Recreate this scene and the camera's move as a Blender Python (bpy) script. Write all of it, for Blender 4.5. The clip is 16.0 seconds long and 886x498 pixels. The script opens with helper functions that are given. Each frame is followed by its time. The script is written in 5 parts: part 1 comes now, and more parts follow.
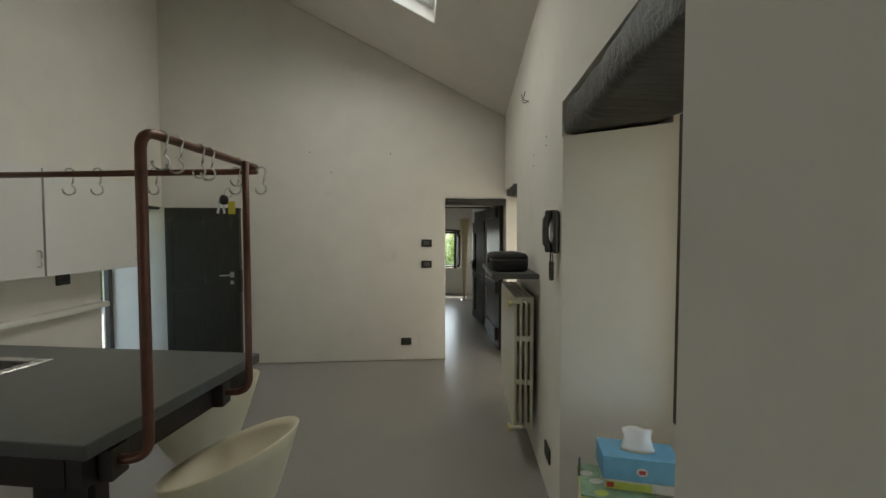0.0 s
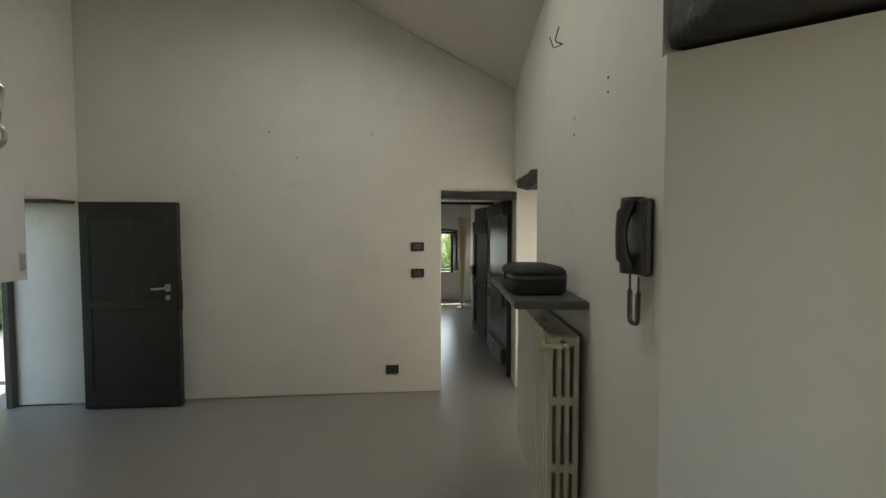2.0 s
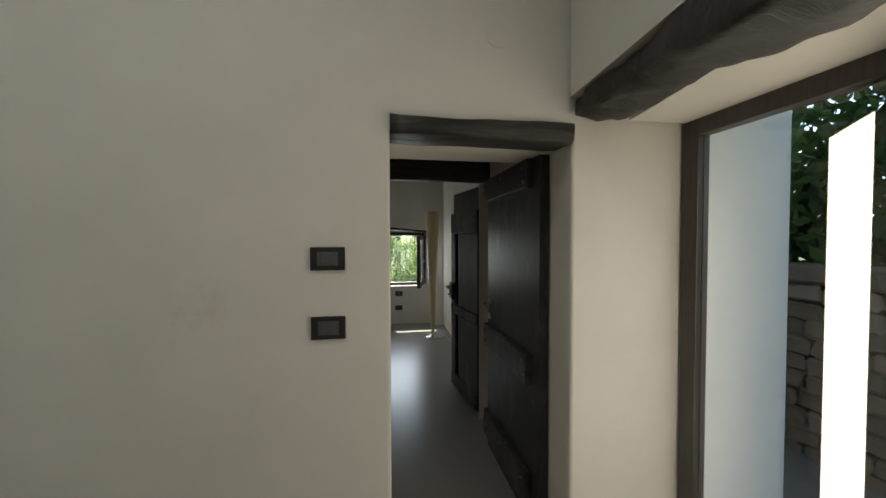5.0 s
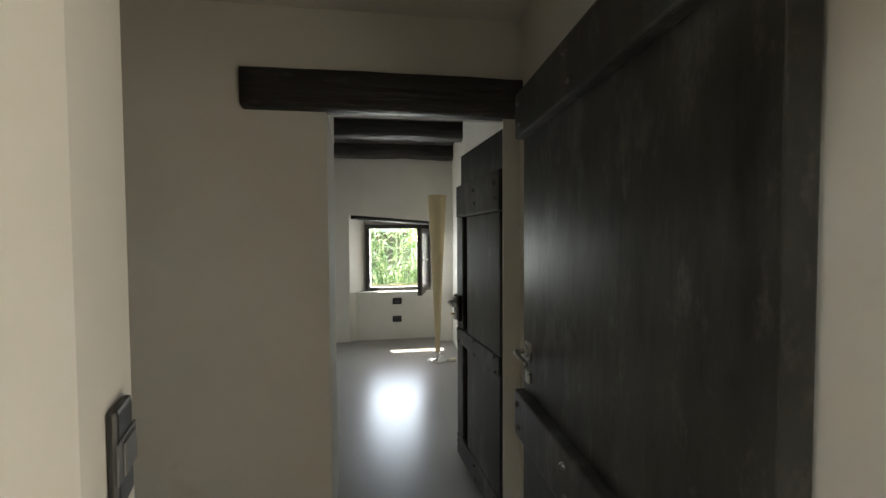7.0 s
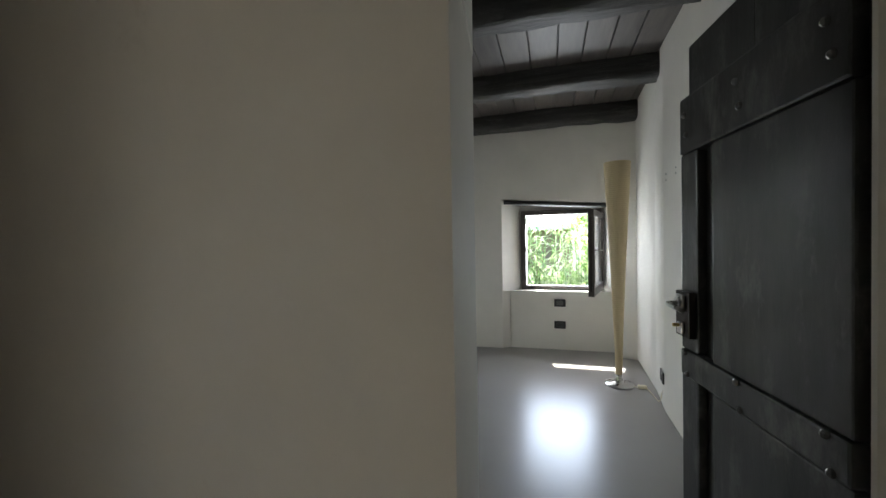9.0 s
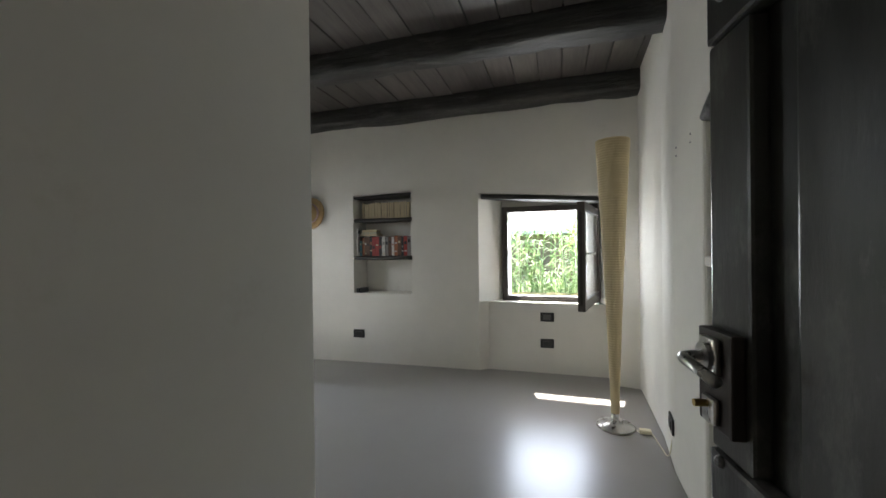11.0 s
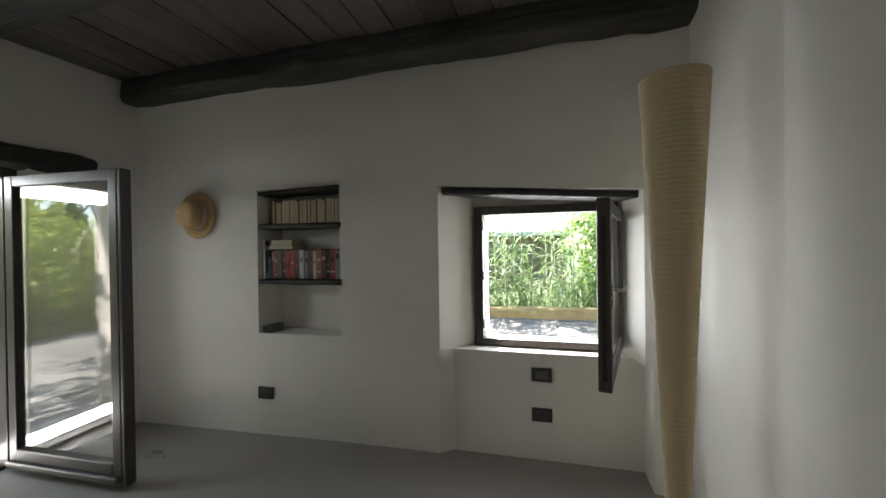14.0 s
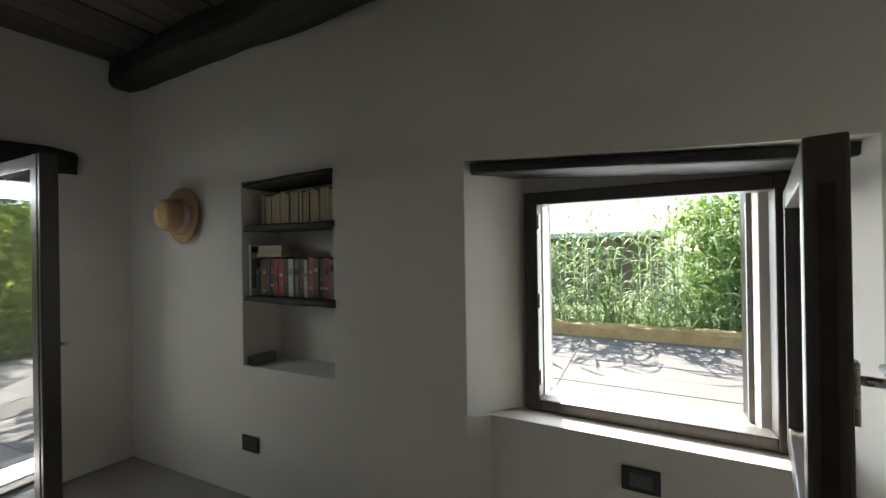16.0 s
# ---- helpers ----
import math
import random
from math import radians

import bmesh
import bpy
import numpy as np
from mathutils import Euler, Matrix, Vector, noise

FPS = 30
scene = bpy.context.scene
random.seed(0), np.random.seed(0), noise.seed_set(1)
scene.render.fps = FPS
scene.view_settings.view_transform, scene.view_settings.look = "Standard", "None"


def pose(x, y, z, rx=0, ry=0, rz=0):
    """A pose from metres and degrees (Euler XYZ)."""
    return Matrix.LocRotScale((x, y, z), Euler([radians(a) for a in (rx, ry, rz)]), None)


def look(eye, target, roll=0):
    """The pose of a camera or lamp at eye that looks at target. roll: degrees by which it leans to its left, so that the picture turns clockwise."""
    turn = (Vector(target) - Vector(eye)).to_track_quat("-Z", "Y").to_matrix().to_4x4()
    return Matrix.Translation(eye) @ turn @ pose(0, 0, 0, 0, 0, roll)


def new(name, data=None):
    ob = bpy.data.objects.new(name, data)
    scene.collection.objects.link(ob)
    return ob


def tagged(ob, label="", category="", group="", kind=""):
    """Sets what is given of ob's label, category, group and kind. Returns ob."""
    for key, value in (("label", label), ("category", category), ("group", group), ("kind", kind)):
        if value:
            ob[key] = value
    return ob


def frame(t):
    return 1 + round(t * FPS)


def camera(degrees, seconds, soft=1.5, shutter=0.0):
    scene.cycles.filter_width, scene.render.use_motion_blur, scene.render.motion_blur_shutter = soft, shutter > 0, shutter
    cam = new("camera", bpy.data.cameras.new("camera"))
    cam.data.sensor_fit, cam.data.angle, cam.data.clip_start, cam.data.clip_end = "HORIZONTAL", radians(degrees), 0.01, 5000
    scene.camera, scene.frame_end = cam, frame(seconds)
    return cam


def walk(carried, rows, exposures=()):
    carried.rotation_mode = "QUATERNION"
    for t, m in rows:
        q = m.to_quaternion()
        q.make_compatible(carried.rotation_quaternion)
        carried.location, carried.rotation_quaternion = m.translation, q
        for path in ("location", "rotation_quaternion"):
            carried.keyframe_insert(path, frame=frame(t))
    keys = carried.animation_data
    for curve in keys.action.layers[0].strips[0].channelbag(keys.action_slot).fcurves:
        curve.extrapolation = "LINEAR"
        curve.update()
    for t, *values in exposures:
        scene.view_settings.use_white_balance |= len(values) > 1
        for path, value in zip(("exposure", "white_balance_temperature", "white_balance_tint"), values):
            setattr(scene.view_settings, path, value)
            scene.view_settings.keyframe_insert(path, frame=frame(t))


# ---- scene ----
cam = camera(98.9, 16.0)
PATH = [
    (0, (0.043, 0.059, 1.488), (0.189, 2.053, 1.415), -0.0),
    (0.5, (0.088, 0.257, 1.498), (0.212, 2.252, 1.426), 0.0),
    (1, (0.124, 0.412, 1.501), (0.19, 2.41, 1.427), -0.0),
    (1.5, (0.118, 0.667, 1.51), (0.257, 2.661, 1.434), -0.1),
    (2, (0.115, 0.95, 1.511), (0.283, 2.941, 1.434), 0.0),
    (2.5, (0.161, 1.277, 1.495), (0.324, 3.269, 1.421), 0.1),
    (3, (0.178, 1.62, 1.486), (0.354, 3.611, 1.416), 0.1),
    (3.5, (0.23, 1.995, 1.484), (0.47, 3.979, 1.412), 0.0),
    (4, (0.282, 2.372, 1.492), (0.558, 4.352, 1.416), 0.0),
    (4.2, (0.286, 2.516, 1.493), (0.568, 4.495, 1.423), -0.1),
    (6.3, (0.578, 4.03, 1.412), (1.011, 5.982, 1.366), 0.3),
    (6.5, (0.614, 4.144, 1.415), (1.033, 6.099, 1.369), 0.3),
    (7, (0.677, 4.432, 1.394), (0.935, 6.415, 1.333), -0.3),
    (7.5, (0.7, 4.69, 1.35), (0.726, 6.689, 1.291), -0.5),
    (8, (0.652, 4.897, 1.315), (0.447, 6.886, 1.255), -0.8),
    (8.5, (0.617, 5.054, 1.267), (0.099, 6.985, 1.217), -0.8),
    (10.8, (0.781, 5.941, 1.175), (0.211, 7.858, 1.167), -1.0),
    (11, (0.815, 6.0, 1.182), (0.237, 7.914, 1.175), -0.7),
    (11.5, (0.82, 6.191, 1.2), (0.234, 8.104, 1.19), -0.8),
    (12, (0.829, 6.425, 1.233), (0.29, 8.351, 1.217), -0.8),
    (12.5, (0.835, 6.645, 1.284), (0.317, 8.576, 1.266), -0.9),
    (13, (0.823, 6.843, 1.309), (0.246, 8.758, 1.293), -0.9),
    (13.5, (0.759, 7.053, 1.31), (0.18, 8.967, 1.298), -0.9),
    (14, (0.745, 7.267, 1.316), (0.225, 9.198, 1.303), -0.8),
    (14.5, (0.802, 7.493, 1.314), (0.22, 9.406, 1.318), -0.8),
    (15, (0.801, 7.704, 1.328), (0.113, 9.582, 1.323), -0.8),
    (15.5, (0.753, 7.962, 1.327), (-0.04, 9.798, 1.327), -1.0),
    (16, (0.714, 8.163, 1.339), (-0.194, 9.945, 1.343), -0.9),
]
EXPOSURES = [(0, 2.52, 6900, 4), (2, 2.4, 6900, 5), (4, 2.25, 6700, 5), (6.3, 2.4, 6850, 6), (7.0, 3.5, 6750, 6), (7.5, 3.85, 6650, 7), (8.5, 3.6, 6250, 8), (11, 3.55, 6500, 9), (12, 3.32, 6450, 9), (14, 2.87, 6650, 9), (16, 2.35, 6700, 9)]
walk(cam, [(t, look(eye, target, roll)) for t, eye, target, roll in PATH], EXPOSURES)

# ---- world and lights ----
SUN_ELEV, SUN_AZ = 50.5, -17.0  # degrees; azimuth from +y towards +x
world = bpy.data.worlds.new("sky")
scene.world = world
world.use_nodes = True
wn = world.node_tree.nodes
sky = wn.new("ShaderNodeTexSky")
sky.sky_type = "NISHITA"
sky.sun_disc = False
sky.sun_elevation = radians(SUN_ELEV)
sky.sun_rotation = radians(SUN_AZ)
world.node_tree.links.new(sky.outputs[0], wn["Background"].inputs[0])
wn["Background"].inputs[1].default_value = 0.115

sun_data = bpy.data.lights.new("sun", "SUN")
sun_data.energy, sun_data.angle, sun_data.color = 3.0, radians(0.5), (1.0, 0.95, 0.87)
sun = new("sun", sun_data)
_e, _a = radians(SUN_ELEV), radians(SUN_AZ)
sun.matrix_world = look((math.sin(_a) * math.cos(_e) * 30, math.cos(_a) * math.cos(_e) * 30, math.sin(_e) * 30), (0, 0, 0))


def daylight_fill(centre, towards, width, height, watts, colour):
    d = bpy.data.lights.new("daylight_fill", "AREA")
    d.shape, d.size, d.size_y, d.energy, d.color = "RECTANGLE", width, height, watts, colour
    ob = new("daylight_fill", d)
    ob.matrix_world = look(centre, towards)
    return ob


# lamps set in the openings, standing in for daylight
DAY = (0.88, 0.94, 1.0)
daylight_fill((0.72, 9.98, 1.1), (0.55, 5, 1.1), 0.75, 0.8, 1.75, DAY)
daylight_fill((-2.66, 8.40, 1.79), (-0.3, 8.3, 0.95), 0.78, 0.2, 2.0, DAY)
# added low lamp imitating the bounce off the sunlit terrace
daylight_fill((-2.58, 8.385, 0.06), (0.2, 8.3, 1.75), 0.76, 0.08, 0.55, (1.0, 0.98, 0.95))
daylight_fill((1.59, 3.85, 1.0), (0.1, 5.1, 1.0), 0.8, 1.6, 1.35, (1.0, 0.89, 0.74))
# fill lamp in the assumed, unseen west window
daylight_fill((-3.0, -1.2, 1.45), (0.3, -0.6, 1.4), 1.3, 1.0, 0.9, (1.0, 0.98, 0.95))
# added warm fill lamp, kept out of view, to tint the window jamb
daylight_fill((0.96, 0.68, 1.45), (0.74, 1.9, 1.4), 0.28, 0.8, 0.25, (1.0, 0.85, 0.62))
daylight_fill((-0.205, 2.86, 3.57), (-0.36, 2.7, 2.6), 1.0, 0.75, 3.3, (1.0, 0.985, 0.93))


# ---- materials ----
def material(name, colour, rough=0.6, metal=0.0, grain=8.0, stretch=(1, 1, 1), vary=0.12, big=0.7, bump=0.15, dist=0.004, coat=0.0, rough_vary=0.1, tint=None, each="", wear=None):
    """Colour varied at two scales, roughness varied, fine relief."""
    m = bpy.data.materials.new(name)
    m.use_nodes = True
    nt = m.node_tree
    n, ln = nt.nodes, nt.links.new
    b = n["Principled BSDF"]
    b.inputs["Metallic"].default_value = metal
    b.inputs["Coat Weight"].default_value = coat
    tc = n.new("ShaderNodeTexCoord")
    mp = n.new("ShaderNodeMapping")
    mp.inputs["Scale"].default_value = stretch
    ln(tc.outputs["Object"], mp.inputs[0])
    fine = n.new("ShaderNodeTexNoise")
    fine.inputs["Scale"].default_value, fine.inputs["Detail"].default_value, fine.inputs["Roughness"].default_value = grain, 6, 0.65
    ln(mp.outputs[0], fine.inputs["Vector"])
    wide = n.new("ShaderNodeTexNoise")
    wide.inputs["Scale"].default_value, wide.inputs["Detail"].default_value = big, 3
    ln(tc.outputs["Object"], wide.inputs["Vector"])
    mix = n.new("ShaderNodeMath")
    mix.operation = "MULTIPLY_ADD"
    ln(fine.outputs[0], mix.inputs[0])
    mix.inputs[1].default_value = 0.6
    half = n.new("ShaderNodeMath")
    half.operation = "MULTIPLY"
    half.inputs[1].default_value = 0.4
    ln(wide.outputs[0], half.inputs[0])
    ln(half.outputs[0], mix.inputs[2])
    ramp = n.new("ShaderNodeValToRGB")
    dark = [max(0.0, c * (1 - vary)) for c in colour]
    light = [min(1.0, c * (1 + vary)) for c in (tint or colour)]
    ramp.color_ramp.elements[0].position, ramp.color_ramp.elements[1].position = 0.32, 0.68
    ramp.color_ramp.elements[0].color, ramp.color_ramp.elements[1].color = (*dark, 1), (*light, 1)
    ln(mix.outputs[0], ramp.inputs[0])
    colour_out = ramp.outputs[0]
    if each:
        src = n.new("ShaderNodeNewGeometry").outputs["Random Per Island"] if each == "island" else n.new("ShaderNodeObjectInfo").outputs["Random"]
        span = n.new("ShaderNodeMapRange")
        span.inputs[3].default_value, span.inputs[4].default_value = 0.7, 1.25
        ln(src, span.inputs[0])
        hsv = n.new("ShaderNodeHueSaturation")
        ln(span.outputs[0], hsv.inputs["Value"])
        ln(ramp.outputs[0], hsv.inputs["Color"])
        colour_out = hsv.outputs[0]
    if wear:
        # rubbed patches, on black wood also painted sheen: (colour, share, size of the patches)
        worn, share, patch = wear
        wm = n.new("ShaderNodeMapping")
        wm.inputs["Scale"].default_value = [1 + 0.6 * (q - 1) for q in stretch]
        ln(tc.outputs["Object"], wm.inputs[0])
        wz = n.new("ShaderNodeTexNoise")
        wz.inputs["Scale"].default_value, wz.inputs["Detail"].default_value, wz.inputs["Roughness"].default_value = patch, 9, 0.72
        ln(wm.outputs[0], wz.inputs["Vector"])
        wr = n.new("ShaderNodeMapRange")
        wr.inputs[1].default_value, wr.inputs[2].default_value = 0.66 - share * 0.3, 0.84 - share * 0.3
        ln(wz.outputs[0], wr.inputs[0])
        wx = n.new("ShaderNodeMix")
        wx.data_type = "RGBA"
        ln(wr.outputs[0], wx.inputs[0])
        ln(colour_out, wx.inputs[6])
        wx.inputs[7].default_value = (*worn, 1)
        colour_out = wx.outputs[2]
    ln(colour_out, b.inputs["Base Color"])
    rr = n.new("ShaderNodeMapRange")
    rr.inputs[3].default_value, rr.inputs[4].default_value = max(0.02, rough - rough_vary), min(1, rough + rough_vary)
    ln(mix.outputs[0], rr.inputs[0])
    ln(rr.outputs[0], b.inputs["Roughness"])
    if bump:
        bp = n.new("ShaderNodeBump")
        bp.inputs["Strength"].default_value, bp.inputs["Distance"].default_value = bump, dist
        ln(mix.outputs[0], bp.inputs["Height"])
        ln(bp.outputs[0], b.inputs["Normal"])
    return m


def glass_material(name, colour=(1, 1, 1)):
    m = bpy.data.materials.new(name)
    m.use_nodes = True
    b = m.node_tree.nodes["Principled BSDF"]
    b.inputs["Base Color"].default_value = (*colour, 1)
    b.inputs["Roughness"].default_value, b.inputs["Transmission Weight"].default_value, b.inputs["IOR"].default_value = 0.0, 1.0, 1.5
    return m


def leaf_material(name, a, b_, c):
    m = bpy.data.materials.new(name)
    m.use_nodes = True
    nt = m.node_tree
    n, ln = nt.nodes, nt.links.new
    b = n["Principled BSDF"]
    geo = n.new("ShaderNodeNewGeometry")
    ramp = n.new("ShaderNodeValToRGB")
    ramp.color_ramp.elements[0].color, ramp.color_ramp.elements[1].color = (*a, 1), (*c, 1)
    ramp.color_ramp.elements.new(0.5).color = (*b_, 1)
    ln(geo.outputs["Random Per Island"], ramp.inputs[0])
    ln(ramp.outputs[0], b.inputs["Base Color"])
    b.inputs["Roughness"].default_value = 0.5
    tr = n.new("ShaderNodeBsdfTranslucent")
    ln(ramp.outputs[0], tr.inputs[0])
    mx = n.new("ShaderNodeMixShader")
    mx.inputs[0].default_value = 0.58
    ln(b.outputs[0], mx.inputs[1])
    ln(tr.outputs[0], mx.inputs[2])
    ln(mx.outputs[0], n["Material Output"].inputs[0])
    return m


PLASTER = material("white_plaster", (0.76, 0.73, 0.67), 0.85, grain=3.5, vary=0.05, big=0.9, bump=0.3, dist=0.014, wear=((0.60, 0.56, 0.48), 0.1, 1.6))
PLASTER_OUT = material("cream_plaster", (0.44, 0.36, 0.23), 0.9, grain=5, vary=0.08, bump=0.3, dist=0.01)
RESIN = material("grey_resin", (0.30, 0.283, 0.264), 0.29, grain=1.6, vary=0.06, big=0.5, bump=0.05, dist=0.004, rough_vary=0.05)
# lighter tint and patches: wear, with the doors' glossy sheen painted in
BLACKWOOD = material("black_stained_wood", (0.016, 0.016, 0.015), 0.35, grain=7, stretch=(2.2, 1, 0.45), vary=0.6, big=5.0, bump=0.5, dist=0.006, rough_vary=0.2, tint=(0.04, 0.04, 0.037), wear=((0.14, 0.137, 0.128), 0.46, 5.0))
# the lighter tint paints in the beams' grey sheen
BEAMWOOD = material("charred_beam_wood", (0.019, 0.018, 0.017), 0.5, grain=7, stretch=(0.35, 4, 4), vary=0.6, big=3.0, bump=1.0, dist=0.025, rough_vary=0.2, tint=(0.036, 0.034, 0.031), wear=((0.10, 0.097, 0.09), 0.4, 6.0))
PLANKWOOD = material("dark_ceiling_plank", (0.098, 0.086, 0.079), 0.46, grain=8, stretch=(4, 0.4, 1), vary=0.45, big=1.6, bump=0.4, dist=0.005, each="island")
FRAMEWOOD = material("dark_brown_frame", (0.062, 0.052, 0.046), 0.4, grain=14, stretch=(5, 5, 0.6), vary=0.35, bump=0.2, dist=0.002)
DOORDARK = material("dark_green_black_paint", (0.024, 0.026, 0.022), 0.42, grain=10, stretch=(4, 4, 0.5), vary=0.35, bump=0.25, dist=0.003, wear=((0.09, 0.09, 0.08), 0.2, 5.0))
COPPER = material("brown_copper_tube", (0.15, 0.066, 0.045), 0.42, 0.45, grain=18, vary=0.3, bump=0.08, dist=0.001)
STEEL = material("brushed_steel", (0.55, 0.54, 0.52), 0.28, 1.0, grain=30, vary=0.1, bump=0.05, dist=0.001)
CHROME = material("chrome", (0.75, 0.75, 0.74), 0.12, 1.0, grain=20, vary=0.04, bump=0.0, rough_vary=0.03)
SLATE = material("dark_slate_worktop", (0.10, 0.104, 0.10), 0.36, grain=12, vary=0.25, big=2.5, bump=0.12, dist=0.002)
BRASS = material("brass", (0.5, 0.36, 0.14), 0.35, 1.0, grain=30, vary=0.1, bump=0.0)
BOLTSTEEL = material("worn_iron_bolt", (0.16, 0.155, 0.15), 0.38, 0.8, grain=40, vary=0.3, bump=0.1, dist=0.001)
DARKSTEEL = material("dark_steel", (0.045, 0.038, 0.034), 0.45, 0.6, grain=12, vary=0.3, bump=0.1, dist=0.001)
CREAMPLASTIC = material("cream_plastic", (0.78, 0.71, 0.52), 0.3, grain=6, vary=0.03, bump=0.02, dist=0.001, rough_vary=0.05)
RADIATOR = material("cream_radiator_enamel", (0.66, 0.63, 0.52), 0.38, grain=10, vary=0.05, bump=0.06, dist=0.001)
YELLOWED = material("yellowed_plastic", (0.62, 0.55, 0.25), 0.45, grain=20, vary=0.08, bump=0.0)
RADWHITE = material("white_radiator_enamel", (0.72, 0.73, 0.70), 0.35, grain=10, vary=0.04, bump=0.05, dist=0.001)
CABWHITE = material("white_laminate", (0.74, 0.73, 0.71), 0.35, grain=5, vary=0.02, bump=0.02, dist=0.001)
BLACKPLASTIC = material("black_plastic", (0.022, 0.022, 0.023), 0.42, grain=40, vary=0.15, bump=0.05, dist=0.0006)
PHONEPLASTIC = material("charcoal_plastic", (0.045, 0.045, 0.047), 0.38, grain=40, vary=0.1, bump=0.05, dist=0.0006)
GREYPLASTIC = material("grey_plastic", (0.10, 0.10, 0.10), 0.4, grain=30, vary=0.1, bump=0.03, dist=0.0006)
CASEFABRIC = material("black_case_fabric", (0.026, 0.028, 0.031), 0.7, grain=160, vary=0.3, bump=0.3, dist=0.001)
SHADE = material("ribbed_cream_shade", (0.60, 0.48, 0.29), 0.7, grain=10, vary=0.06, bump=0.05, dist=0.001)
STRAW = material("straw", (0.52, 0.36, 0.17), 0.75, grain=90, vary=0.3, bump=0.5, dist=0.002)
PALEPINK = material("pink_ribbon", (0.70, 0.52, 0.52), 0.7, grain=60, vary=0.1)
PAPER = material("aged_paper", (0.52, 0.43, 0.28), 0.8, grain=60, stretch=(8, 1, 0.5), vary=0.2, bump=0.3, dist=0.001)
GLASS = glass_material("window_glass")
TILE = material("pale_terrace_tile", (0.27, 0.265, 0.26), 0.6, grain=7, vary=0.12, big=1.2, bump=0.2, dist=0.003, each="object")
GROUND = material("grassy_ground", (0.07, 0.095, 0.035), 0.9, grain=2, vary=0.3, bump=0.4, dist=0.03)
PATH_EARTH = material("trodden_earth", (0.20, 0.18, 0.14), 0.9, grain=6, vary=0.3, bump=0.4, dist=0.01)
FORECOURT = material("grey_paving", (0.20, 0.195, 0.19), 0.8, grain=6, vary=0.2, bump=0.3, dist=0.004, each="object")
DECK = material("bleached_paving", (0.15, 0.141, 0.132), 0.75, grain=6, stretch=(0.6, 4, 1), vary=0.15, bump=0.25, dist=0.004)
YELLOWSTONE = material("ochre_stone", (0.42, 0.31, 0.14), 0.85, grain=9, vary=0.25, bump=0.5, dist=0.01)
STONE = material("rubble_stone", (0.25, 0.19, 0.13), 0.85, grain=9, vary=0.3, bump=0.6, dist=0.015, each="object")
RAILSTEEL = material("grey_painted_steel", (0.17, 0.18, 0.18), 0.5, 0.3, grain=20, vary=0.12, bump=0.05, dist=0.001)
LEAVES = leaf_material("bright_leaves", (0.12, 0.23, 0.04), (0.24, 0.38, 0.07), (0.38, 0.48, 0.13))
YELLOWLEAVES = leaf_material("yellow_green_leaves", (0.25, 0.36, 0.04), (0.42, 0.51, 0.07), (0.55, 0.60, 0.14))
LEAVES_DARK = leaf_material("deep_green_leaves", (0.045, 0.10, 0.024), (0.085, 0.17, 0.04), (0.13, 0.22, 0.055))
REEDS = leaf_material("reed_blades", (0.12, 0.21, 0.07), (0.26, 0.37, 0.15), (0.50, 0.55, 0.36))
# milky instead of clear, so that no sun patch falls on the sill
OPAL = bpy.data.materials.new("opal_pane")
OPAL.use_nodes = True
_t = OPAL.node_tree.nodes.new("ShaderNodeBsdfTranslucent")
_t.inputs[0].default_value = (0.8, 0.82, 0.84, 1)
OPAL.node_tree.links.new(_t.outputs[0], OPAL.node_tree.nodes["Material Output"].inputs[0])
BARK = material("bark", (0.12, 0.095, 0.07), 0.9, grain=10, stretch=(3, 3, 0.5), vary=0.3, bump=0.8, dist=0.02)


# ---- mesh helpers ----
def to_object(name, bm, mat, parent=None, smooth=False):
    me = bpy.data.meshes.new(name)
    bm.normal_update()
    bm.to_mesh(me)
    bm.free()
    if mat:
        me.materials.append(mat)
    if smooth:
        for p in me.polygons:
            p.use_smooth = True
    ob = new(name, me)
    if parent:
        ob.parent = parent
    return ob


def part(name, bm, mat, parent, label="", smooth=False):
    ob = to_object(name, bm, mat, parent, smooth)
    if label:
        ob["label"] = label
    return ob


def thing(name, place, label, category, group="", rz=0.0):
    e = new(name)
    e.empty_display_size = 0.1
    e.matrix_world = pose(*place, 0, 0, rz)
    return tagged(e, label, category, group)


def structure(ob, label, category="structure"):
    return tagged(ob, label, category, kind="structure")


def add_box(bm, x0, x1, y0, y1, z0, z1, bevel=0.0):
    vs = [bm.verts.new((x, y, z)) for x in (x0, x1) for y in (y0, y1) for z in (z0, z1)]
    fs = [bm.faces.new([vs[i] for i in q]) for q in ((0, 1, 3, 2), (4, 6, 7, 5), (0, 4, 5, 1), (2, 3, 7, 6), (0, 2, 6, 4), (1, 5, 7, 3))]
    if bevel:
        es = list({e for f in fs for e in f.edges})
        bmesh.ops.bevel(bm, geom=es, offset=bevel, segments=2, affect="EDGES", profile=0.6)
    return bm


def box(x0, x1, y0, y1, z0, z1, bevel=0.0):
    return add_box(bmesh.new(), x0, x1, y0, y1, z0, z1, bevel)


def add_prism(bm, plan, z0, z1):
    """A prism over a plan polygon; z1 may be a function of x, y."""
    top = z1 if callable(z1) else (lambda x, y: z1)
    lo = [bm.verts.new((x, y, z0)) for x, y in plan]
    hi = [bm.verts.new((x, y, top(x, y))) for x, y in plan]
    k = len(plan)
    bm.faces.new(lo[::-1])
    bm.faces.new(hi)
    for i in range(k):
        bm.faces.new((lo[i], lo[(i + 1) % k], hi[(i + 1) % k], hi[i]))
    bmesh.ops.recalc_face_normals(bm, faces=bm.faces)
    return bm


def prism(plan, z0, z1):
    return add_prism(bmesh.new(), plan, z0, z1)


